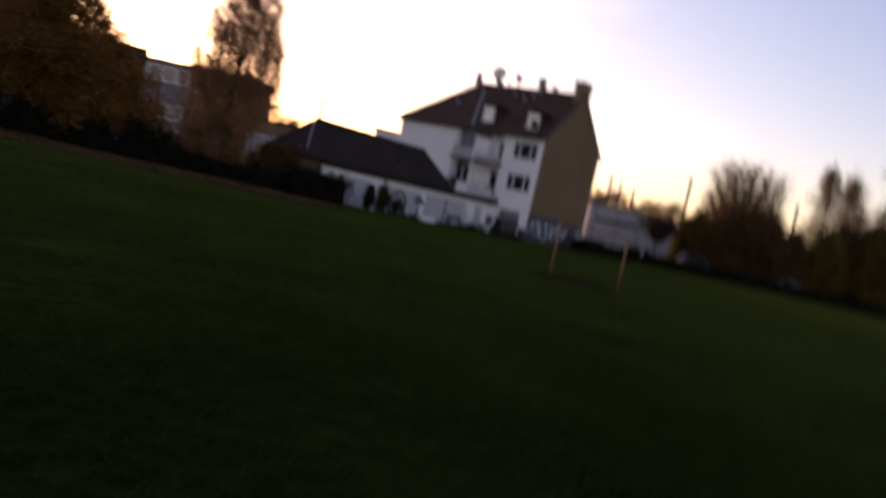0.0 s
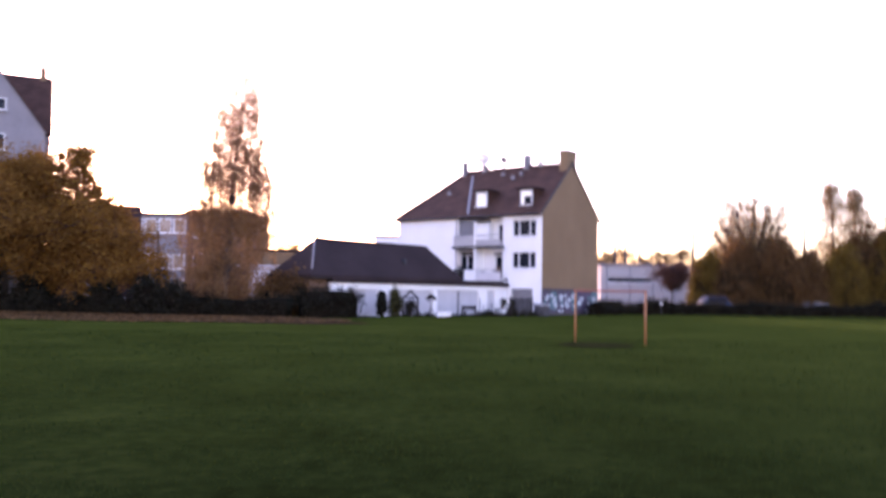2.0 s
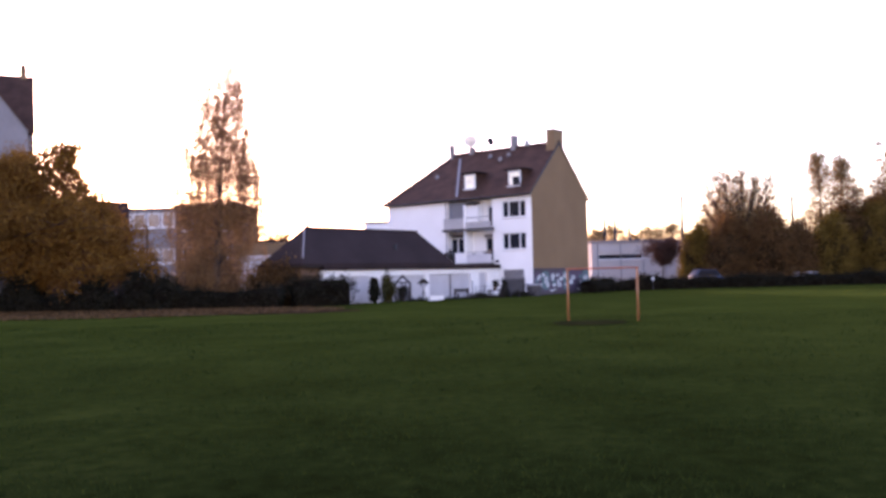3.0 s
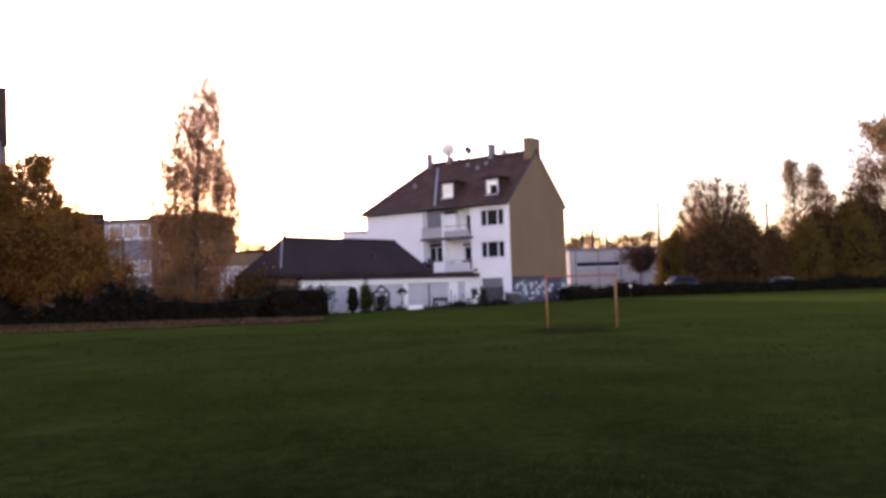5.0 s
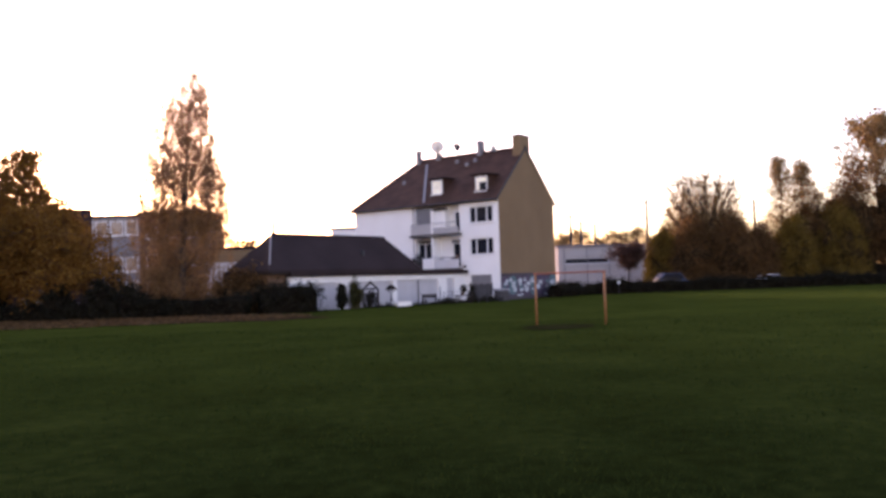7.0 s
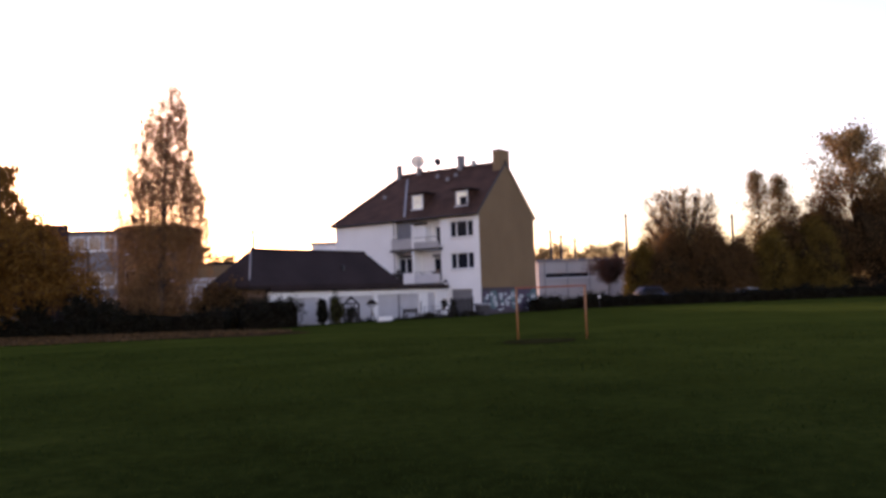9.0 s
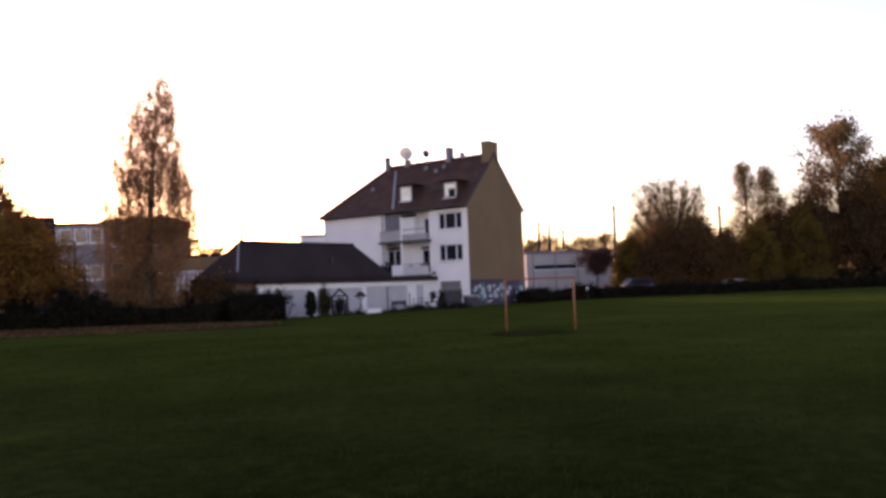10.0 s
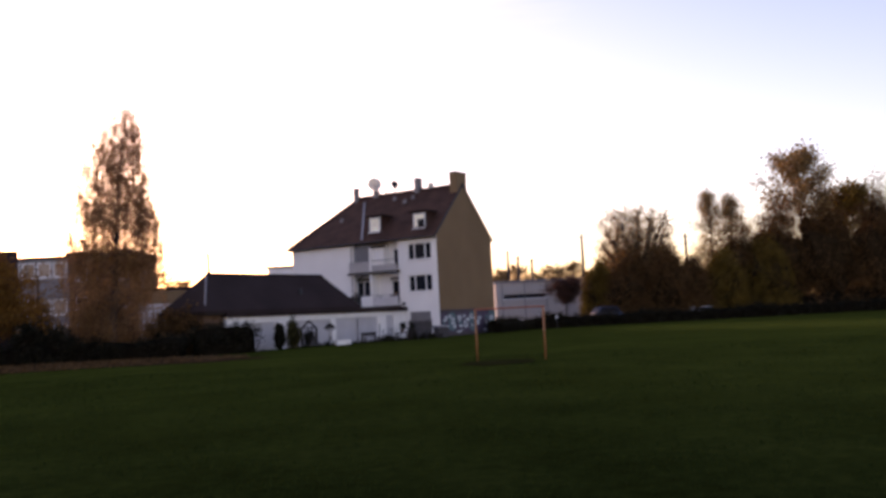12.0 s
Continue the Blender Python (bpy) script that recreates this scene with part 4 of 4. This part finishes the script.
for i, (x, y, rx, h, leaf, lab) in enumerate((
        (25.0, 96, 2.0, 7.0, LEAF_OLIVE, "yellow-olive bushy tree behind the low hedge"), (28.2, 95, 3.0, 7.6, LEAF_BROWN, "dark brown bushy tree behind the low hedge"),
        (32.2, 94, 3.2, 8.2, LEAF_BROWN, "dark brown bushy tree behind the low hedge"), (35.6, 95, 2.8, 6.6, LEAF_BROWN, "dark brown bushy tree behind the low hedge"),
        (39.2, 95, 2.8, 7.4, LEAF_OLIVE, "olive bushy tree behind the low hedge"), (44.6, 95.5, 3.0, 9.0, LEAF_OLIVE, "olive bushy tree behind the low hedge"),
        (42.6, 98, 3.6, 10.4, LEAF_BROWN, "large dark brown bushy tree"), (47.0, 98, 4.0, 13.0, LEAF_BROWN, "large dark brown bushy tree"),
        (52.4, 97, 4.4, 14.3, LEAF_BROWN, "large olive-brown bushy tree"), (58.5, 96, 4.6, 14.8, LEAF_BROWN, "large dark brown bushy tree"), (66.0, 96, 5.0, 14.4, LEAF_BROWN, "large dark brown bushy tree"))):
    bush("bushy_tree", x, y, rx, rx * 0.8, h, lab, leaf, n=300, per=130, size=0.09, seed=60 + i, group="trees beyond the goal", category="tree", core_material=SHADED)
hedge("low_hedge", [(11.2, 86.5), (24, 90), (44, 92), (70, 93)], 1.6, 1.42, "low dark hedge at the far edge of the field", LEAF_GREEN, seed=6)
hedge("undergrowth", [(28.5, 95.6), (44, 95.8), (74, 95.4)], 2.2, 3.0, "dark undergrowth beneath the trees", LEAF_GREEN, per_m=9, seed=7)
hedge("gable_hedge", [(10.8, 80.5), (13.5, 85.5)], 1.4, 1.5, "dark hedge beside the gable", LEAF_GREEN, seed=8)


for i, (x, y, h) in enumerate(((23.0, 152, 9.4), (26.4, 158, 10.2), (30.5, 160, 8.8), (33.4, 158, 9.8), (35.9, 155, 10.4), (21.0, 150, 8.0), (-34.5, 142, 11.2), (-31.8, 146, 10.0))):
    tree("distant_tree", x, y, h, 3.4, "distant thin brown tree beyond the roofs", LEAF_DULL, base=0.35, limbs=24, per=9, size=0.13, seed=90 + i, spread=0.3, up=0.9, subs=4, bare=0.35, group="distant trees")


def far_woods():
    """Low broken line of trees right round the horizon."""
    r = np.random.default_rng(11)
    cs = []
    for k in range(2600):
        a = r.random() * 2 * math.pi
        d = r.uniform(240, 330)
        top = 6.5 + 4.0 * noise.noise((math.cos(a) * 14, math.sin(a) * 14, 3))
        cs.append((d * math.sin(a), d * math.cos(a), max(0.5, top * r.random() ** 0.7)))
    return leaf_cloud(cs, 1.3, 12, 0.75, r)


v, f = far_woods()
tagged(sheet("far_woods", v.tolist(), f.tolist(), LEAF_BROWN), "low brown line of far trees", "far trees", kind="stuff")


# ---- other buildings ----
def block(name, m, sx, sy, h, label, wall, openings, roof_mat, overhang=0.2, pane=None, f=0.075):
    """A flat-roofed building; the front, towards -y, has window openings (x0, x1, z0, z1)."""
    b = thing(name, m, label, "building")
    part("front_wall", holed(bmesh.new(), 0, sx, 0, h, 0, 0.3, openings), wall, b)
    bm = boxm(0, 0.3, 0.301, sy, 0, h)
    part("side_wall", bm, wall, b)
    part("side_wall", boxm(sx - 0.3, sx, 0.301, sy, 0, h), wall, b)
    part("rear_wall", boxm(0.301, sx - 0.301, sy - 0.3, sy, 0, h), wall, b)
    part("roof", boxm(-overhang, sx + overhang, -overhang, sy + overhang, h + 0.002, h + 0.3, bevel=0.03), roof_mat, b)
    for x0, x1, z0, z1 in openings:
        window("window", x0 + 0.003, x1 - 0.003, z0 + 0.003, z1 - 0.003, 0.1, b, (0.5,) if 1.8 < x1 - x0 < 3 else (), pane, True, f)
    return b


school = block("school_block", pose(-50, 112, 0), 12.4, 10, 11.4, "grey three-storey school block with white-framed windows", GREYWALL,
               [(x, x + 1.75, z, z + 2.0) for x in (0.5, 2.4, 4.3, 6.2, 8.1, 10.0) for z in (1.2, 4.3, 9.0)], SLATE, pane=TANPANE, f=0.2)
part("dark_band", boxm(0.2, 12.2, -0.06, -0.003, 6.4, 7.3, bevel=0.01), DARKDOOR, school)
block("brick_block", pose(-37.5, 110.5, 0), 8.1, 10, 11.6, "orange-brown brick block behind the birch", BRICK,
      [(x, x + 1.4, z, z + 1.5) for x in (0.8, 3.3, 5.8) for z in (1.5, 4.9, 8.4)], SLATE)
low_hall = block("low_hall", pose(-27.6, 104, 0), 12, 8, 6.4, "low pale building with a dark roof edge", PALE, [(7.0, 9.0, 2.2, 3.8), (2.0, 4.0, 2.2, 3.8)], SLATE)
part("fascia", boxm(-0.05, 12.05, -0.09, -0.003, 4.9, 6.38, bevel=0.01), BROWN, low_hall, "dull brown roof fascia")
hall = block("pale_hall", pose(16.0, 114, 0, 0, 0, 2), 11.6, 12, 5.7, "low pale beige hall with a long dark window band", HALLPAINT, [(0.9, 6.7, 3.55, 4.25)], GREYWALL)
for x in (0.8, 3.8, 6.75, 9.6):
    part("downpipe", tube(bmesh.new(), [(x, -0.08, 0), (x, -0.08, 5.6)], [0.06, 0.06], 6), GREYWALL, hall)
block("white_flats", pose(-13.4, 112, 0), 6, 8, 8.9, "white flat-roofed building behind the house", WHITE, [(0.6, 1.6, 7.0, 8.2)], GREYWALL)


def gabled(name, m, sx, sy, ze, zr, label, wall, roof_mat, cross=None):
    """A house with its ridge along x; cross: (x0, x1, apex height) of a gable wing that stands out to the front."""
    b = thing(name, m, label, "house")
    part("front_wall", boxm(0, sx, 0, 0.3, 0, ze), wall, b)
    part("rear_wall", boxm(0, sx, sy - 0.3, sy, 0, ze), wall, b)
    for x in (0.003, sx - 0.303):
        part("gable_wall", prism(bmesh.new(), [(x, 0.301, 0), (x, sy - 0.301, 0), (x, sy - 0.301, ze), (x, sy / 2, zr - 0.15), (x, 0.301, ze)], (0.3, 0, 0)), wall, b)
    bm = bmesh.new()
    roof_plane(bm, [(-0.2, -0.3, ze - 0.1), (sx + 0.2, -0.3, ze - 0.1), (sx + 0.2, sy / 2, zr), (-0.2, sy / 2, zr)])
    roof_plane(bm, [(sx + 0.2, sy + 0.3, ze - 0.1), (-0.2, sy + 0.3, ze - 0.1), (-0.2, sy / 2, zr), (sx + 0.2, sy / 2, zr)])
    part("roof", bm, roof_mat, b)
    if cross:
        x0, x1, za = cross
        xm = (x0 + x1) / 2
        w = part("gable_wing", prism(bmesh.new(), [(x0, -0.8, 0), (x1, -0.8, 0), (x1, -0.8, ze), (xm, -0.8, za), (x0, -0.8, ze)], (0, 0.75, 0)), wall, b)
        bm = bmesh.new()
        for xe in (x0 - 0.25, x1 + 0.25):
            ring = [(xe, -0.95, ze - 0.2), (xm, -0.95, za + 0.12), (xm, sy / 2, za + 0.12), (xe, sy / 2, ze - 0.2)]
            roof_plane(bm, ring if xe > xm else ring[::-1], 0.14)
        part("wing_roof", bm, roof_mat, b)
        for z in (ze + 1.4, ze - 1.7, ze - 4.7):
            for xa in ((xm + 0.4,) if z > ze else (xm - 1.9, xm + 0.4)):
                window("wing_window", xa, xa + 1.35, z, z + (0.95 if z > ze else 1.3), -0.86, w, (0.5,))
    return b


left_house = gabled("gabled_house", pose(-49.15, 59.2, 0, 0, 0, 27.5), 17.0, 9, 13.9, 19.3, "tall pale house with a steep dark tile roof", GREYWALL, TILE, (7.6, 16.7, 20.0))
c = part("chimney", boxm(16.15, 16.65, 4.2, 4.9, 18.2, 19.9, bevel=0.02), BROWN, left_house)
part("chimney_pot", tube(bmesh.new(), [(16.4, 4.55, 19.9), (16.4, 4.55, 20.1), (16.4, 4.55, 20.2)], [0.2, 0.2, 0.32], 10), BRICK, c)
gabled("dark_roofed_house", pose(-42.7, 84.4, 0, 0, 0, 22), 8.6, 6, 6.4, 10.5, "house with a steep dark roof and slate-hung gable", SLATE, SLATE)

# ---- masts ----
for x, y, h in ((31.8, 130, 13.2), (23.4, 150, 12.6), (25.2, 150, 11.6), (48.0, 130, 12.6), (-22.5, 121, 12.0), (27.6, 150, 11.0)):
    mast = thing("mast", pose(x, y, 0), "thin grey metal mast", "mast", "masts beyond the houses")
    part("pole", tube(bmesh.new(), [(0, 0, -0.2), (0, 0, h * 0.5), (0, 0, h)], [0.27, 0.24, 0.19], 8), DARKMETAL, mast)
    part("cross_arm", tube(bmesh.new(), [(-0.5, 0, h * 0.96), (0.5, 0, h * 0.96)], [0.06, 0.06], 6), DARKMETAL, mast)


# ---- parked cars ----
def car(x, y, turn, paint, label, tall=0.0):
    c = thing("parked_car", pose(x, y, 0, 0, 0, turn), label, "car", "parked cars")
    side = [(-2.1, 0.35), (2.1, 0.35), (2.15, 0.75), (1.9, 0.95), (1.0, 1.0 + tall * 0.4), (0.45, 1.42 + tall), (-1.4, 1.45 + tall), (-2.0, 1.0 + tall * 0.6), (-2.15, 0.8)]
    bm = prism(bmesh.new(), [(a, -0.85, b) for a, b in side], (0, 1.7, 0))
    bmesh.ops.bevel(bm, geom=bm.edges[:], offset=0.07, segments=2, affect='EDGES', profile=0.5)
    body = part("body", bm, paint, c, smooth=True)
    glass = [(0.85, 1.05 + tall * 0.4), (0.38, 1.36 + tall), (-1.35, 1.38 + tall), (-1.75, 1.05 + tall * 0.6)]
    for y0 in (-0.862, 0.822):
        part("side_window", prism(bmesh.new(), [(a, y0, b) for a, b in glass], (0, 0.04, 0)), PANE, body)
    for x0 in (-1.35, 1.35):
        for y0 in (-0.8, 0.62):
            wh = part("wheel", tube(bmesh.new(), [(x0, y0, 0.32), (x0, y0 + 0.18, 0.32)], [0.32, 0.32], 16), TYRE, c)
            part("rim", tube(bmesh.new(), [(x0, y0 - 0.01, 0.32), (x0, y0 + 0.19, 0.32)], [0.19, 0.19], 12), ZINC, wh)


car(-31.4, 71, 8, CARWHITE, "white van parked behind the hedge", 0.6)
car(-26.0, 71.5, -5, CARSILVER, "silver car parked behind the hedge")
car(25.4, 93.0, 10, CARBLUE, "dark blue van parked beyond the hedge", 0.5)
car(36.0, 93.4, 5, CARWHITE, "white car parked beyond the low hedge")

# ---- garden things before the garages ----
cyp = thing("cypress", pose(-6.85, 62.3, 0), "narrow dark clipped cypress", "shrub")
# solid core, coloured near black as the shade inside the cypress
bc = bmesh.new()
bmesh.ops.create_icosphere(bc, subdivisions=3, radius=1.0)
for p in bc.verts:
    k = 0.9 + 0.2 * noise.noise(p.co * 2.5)
    p.co = Vector((p.co.x * 0.36 * k, p.co.y * 0.36 * k, 0.95 + p.co.z * 0.93))
part("shade_core", bc, CORE_SHADE, cyp)
r9 = np.random.default_rng(9)
cs = [(0.36 * math.cos(a) * (1 - abs(z - 0.9) ** 2.5 * 0.8), 0.36 * math.sin(a) * (1 - abs(z - 0.9) ** 2.5 * 0.8), z) for a, z in zip(r9.random(120) * 6.28, r9.random(120) * 1.75 + 0.08)]
v, f = leaf_cloud(cs, 0.045, 45, 0.04, r9)
sheet("foliage", v.tolist(), f.tolist(), LEAF_GREEN, cyp)
bush("garden_bush", -6.0, 64.0, 0.55, 0.5, 2.0, "olive-green upright garden bush", LEAF_MOSS, n=60, per=70, size=0.055, seed=71)
bush("garden_bush", 2.85, 70.8, 0.3, 0.3, 1.35, "dark narrow garden bush beside the board gate", LEAF_GREEN, n=30, per=26, size=0.08, seed=73, core=False)
bush("garden_bush", 0.9, 69.6, 0.7, 0.4, 0.4, "low dark garden plants along the fence", LEAF_GREEN, n=50, per=16, size=0.07, seed=72, core=False)
bush("garden_bush", 4.1, 72.6, 1.0, 0.35, 0.35, "low dark garden plants at the house corner", LEAF_GREEN, n=60, per=16, size=0.07, seed=74, core=False)
bush("garden_bush", -5.0, 65.6, 0.5, 0.4, 1.3, "dark green climbing plant on the trellis", LEAF_GREEN, n=40, per=26, size=0.07, seed=75, core=False)

trel = thing("garden_trellis", pose(-5.0, 65.3, 0, 0, 0, -20), "dark wooden garden trellis with a pointed top", "trellis")
for x in (-0.6, 0.6):
    part("post", boxm(x - 0.06, x + 0.06, -0.05, 0.05, -0.05, 1.45, bevel=0.008), DARKWOOD, trel)
for z in (0.5, 1.0, 1.4):
    part("rail", boxm(-0.56, 0.56, -0.025, 0.025, z, z + 0.09), DARKWOOD, trel)
for x in (-0.3, 0.0, 0.3):
    part("slat", boxm(x - 0.02, x + 0.02, -0.05, -0.026, 0.1, 1.44), DARKWOOD, trel)
for s in (-1, 1):
    part("rafter", prism(bmesh.new(), [(s * 0.6, -0.06, 1.46), (s * 0.46, -0.06, 1.46), (0, -0.06, 1.84), (0, -0.06, 2.02)], (0, 0.08, 0)), DARKWOOD, trel)

feeder = thing("bird_feeder", pose(-3.55, 67.0, 0), "dark roofed bird feeder on a tripod pole", "bird feeder")
part("pole", tube(bmesh.new(), [(0, 0, 0.3), (0, 0, 1.15)], [0.035, 0.03], 8), DARKWOOD, feeder)
for a in (0.4, 2.5, 4.6):
    part("leg", tube(bmesh.new(), [(0.35 * math.cos(a), 0.35 * math.sin(a), -0.03), (0, 0, 0.75)], [0.025, 0.025], 6), DARKWOOD, feeder)
part("tray", boxm(-0.28, 0.28, -0.22, 0.22, 1.15, 1.2, bevel=0.01), DARKWOOD, feeder)
for x in (-0.22, 0.22):
    part("upright", boxm(x - 0.025, x + 0.025, -0.03, 0.03, 1.2, 1.36), DARKWOOD, feeder)
part("roof", prism(bmesh.new(), [(-0.48, -0.3, 1.30), (0.48, -0.3, 1.30), (0.12, -0.3, 1.68), (-0.12, -0.3, 1.68)], (0, 0.6, 0)), DARKWOOD, feeder)

wall = thing("planter_wall", pose(-2.6, 66.9, 0, 0, 0, 38), "low white rendered planter wall", "wall")
part("body", boxm(-0.65, 0.65, -0.15, 0.15, -0.05, 0.36, bevel=0.02), WHITE, wall)
part("coping", boxm(-0.69, 0.69, -0.18, 0.18, 0.362, 0.40, bevel=0.015), PALE, wall)

r14 = np.random.default_rng(14)
along = r14.random(120)
cs = np.stack([-4.4 + 9.6 * along, 65.9 + 6.6 * along, 0.03 + 0.26 * r14.random(120) * (0.4 + 0.6 * np.sin(23 * along) ** 2)], 1)
v, f = leaf_cloud(cs + r14.normal(0, 0.12, (120, 3)) * (1, 1, 0), 0.08, 24, 0.05, r14)
tagged(sheet("weeds", v.tolist(), f.tolist(), LEAF_GREEN), "low dark weeds along the garden edge", "weeds", kind="stuff")

bench = thing("garden_bench", pose(-0.55, 68.6, 0, 0, 0, 35), "dark wooden garden bench", "bench")
for x in (-0.6, 0.6):
    for y in (-0.2, 0.2):
        part("leg", boxm(x - 0.05, x + 0.05, y - 0.05, y + 0.05, -0.03, 0.43 if y < 0 else 0.85, bevel=0.006), DARKWOOD, bench)
for y in (-0.18, -0.06, 0.06, 0.17):
    part("slat", boxm(-0.7, 0.7, y - 0.045, y + 0.045, 0.432, 0.465, bevel=0.006), DARKWOOD, bench)
for z in (0.56, 0.70):
    part("back_slat", boxm(-0.7, 0.7, 0.13, 0.163, z, z + 0.13, bevel=0.006), DARKWOOD, bench)

fence = thing("garden_fence", pose(0.5, 69.4, 0, 0, 0, 20), "low dark wire fence with thin posts", "fence")
for k in range(6):
    part("post", tube(bmesh.new(), [(k * 0.75, 0, -0.05), (k * 0.75, 0, 1.0)], [0.03, 0.03], 6), DARKMETAL, fence)
for z in (0.35, 0.65, 0.95):
    part("wire", tube(bmesh.new(), [(0, 0, z), (3.75, 0, z)], [0.012, 0.012], 5), DARKMETAL, fence)

for px, py, ph in ((-1.5, 68.3, 1.95), (0.2, 69.0, 1.4)):
    pole = thing("garden_pole", pose(px, py, 0), "thin dark wooden garden pole", "pole", "garden poles")
    part("shaft", tube(bmesh.new(), [(0, 0, -0.1), (0.02, 0, ph)], [0.045, 0.035], 7), DARKWOOD, pole)
    part("cap", tube(bmesh.new(), [(0.02, 0, ph), (0.02, 0, ph + 0.04)], [0.055, 0.02], 7), DARKWOOD, pole)

table = thing("garden_table", pose(2.05, 70.1, 0, 0, 0, 25), "dark wooden garden table with solid ends", "table")
part("tabletop", boxm(-0.6, 0.6, -0.3, 0.3, 0.6, 0.67, bevel=0.012), DARKWOOD, table)
for x in (-0.5, 0.5):
    for y in (-0.22, 0.22):
        part("leg", boxm(x - 0.05, x + 0.05, y - 0.05, y + 0.05, -0.03, 0.598, bevel=0.008), DARKWOOD, table)
part("shelf", boxm(-0.45, 0.45, -0.2, 0.2, 0.2, 0.24, bevel=0.008), DARKWOOD, table)

tub = thing("potted_plant", pose(2.05, 70.1, 0.672), "dark bushy potted plant on the garden table", "plant")
part("pot", tube(bmesh.new(), [(0, 0, 0), (0, 0, 0.22)], [0.1, 0.14], 12), BRICK, tub)
r13 = np.random.default_rng(13)
v, f = leaf_cloud(r13.normal(0, 1, (26, 3)) * (0.14, 0.12, 0.17) + (0, 0, 0.48), 0.06, 16, 0.06, r13)
sheet("foliage", v.tolist(), f.tolist(), LEAF_GREEN, tub)

gate = thing("board_gate", pose(2.75, 71.9, 0, 0, 0, 36.5), "weathered grey wooden board gate before the house door", "gate")
for k in range(10):
    part("board", boxm(0.02 + k * 0.22, 0.22 + k * 0.22, -0.012, 0.012, 0.06, 1.5 + 0.05 * ((k * 7) % 3 - 1), bevel=0.004), GREYWOOD, gate)
for z in (0.3, 1.2):
    part("rail", boxm(0.0, 2.24, 0.014, 0.06, z, z + 0.1, bevel=0.006), GREYWOOD, gate)
for x in (-0.08, 2.24):
    part("post", boxm(x, x + 0.1, -0.05, 0.05, -0.1, 1.62, bevel=0.01), DARKWOOD, gate)

bin_store = thing("bin_store", pose(5.45, 74.1, 0, 0, 0, 36.5), "low grey bin box with a sloping lid at the house corner", "bin box")
part("body", boxm(-0.55, 0.55, -0.35, 0.35, -0.05, 0.86, bevel=0.03), GREYWOOD, bin_store)
part("lid", prism(bmesh.new(), [(-0.6, -0.4, 0.862), (-0.6, 0.4, 0.862), (-0.6, 0.4, 1.05), (-0.6, -0.4, 0.94)], (1.2, 0, 0)), ZINC, bin_store, "dull metal lid")

sign = thing("white_sign", pose(18.2, 87.0, 0, 0, 0, -12), "small white sign board on a post before the hedge", "sign")
part("post", tube(bmesh.new(), [(0, 0, -0.05), (0, 0, 1.3)], [0.03, 0.03], 6), DARKMETAL, sign)
part("board", boxm(-0.11, 0.11, -0.05, -0.03, 1.0, 1.25, bevel=0.006), FRAME, sign)

plant = thing("balcony_plant", HOUSE @ pose(-9.05, -0.25, 2.93), "dark leafy potted plant on the lower balcony", "plant")
part("pot", tube(bmesh.new(), [(0, 0, 0.0), (0, 0, 0.35)], [0.14, 0.19], 14), BRICK, plant)
part("stem", tube(bmesh.new(), [(0, 0, 0.3), (0.03, 0, 0.9)], [0.03, 0.015], 6), BARK, plant)
r12 = np.random.default_rng(12)
v, f = leaf_cloud(r12.normal(0, 1, (26, 3)) * (0.28, 0.18, 0.28) + (0, 0, 1.0), 0.08, 22, 0.06, r12)
sheet("foliage", v.tolist(), f.tolist(), LEAF_GREEN, plant)

# made-up boxes that stand in for unidentified clutter on the balcony
for bx, bh, paint in ((-4.9, 0.95, DARKDOOR), (-4.5, 1.15, BRICK), (-6.2, 0.85, DARKDOOR)):
    crate = thing("clutter_box", HOUSE @ pose(bx, -0.19, 2.984), "dull narrow box standing in for clutter on the lower balcony", "box", "boxes on the balcony")
    part("body", boxm(-0.15, 0.15, -0.13, 0.13, 0, bh, bevel=0.02), paint, crate)
    part("lid", boxm(-0.17, 0.17, -0.15, 0.15, bh + 0.002, bh + 0.05, bevel=0.012), paint, crate)
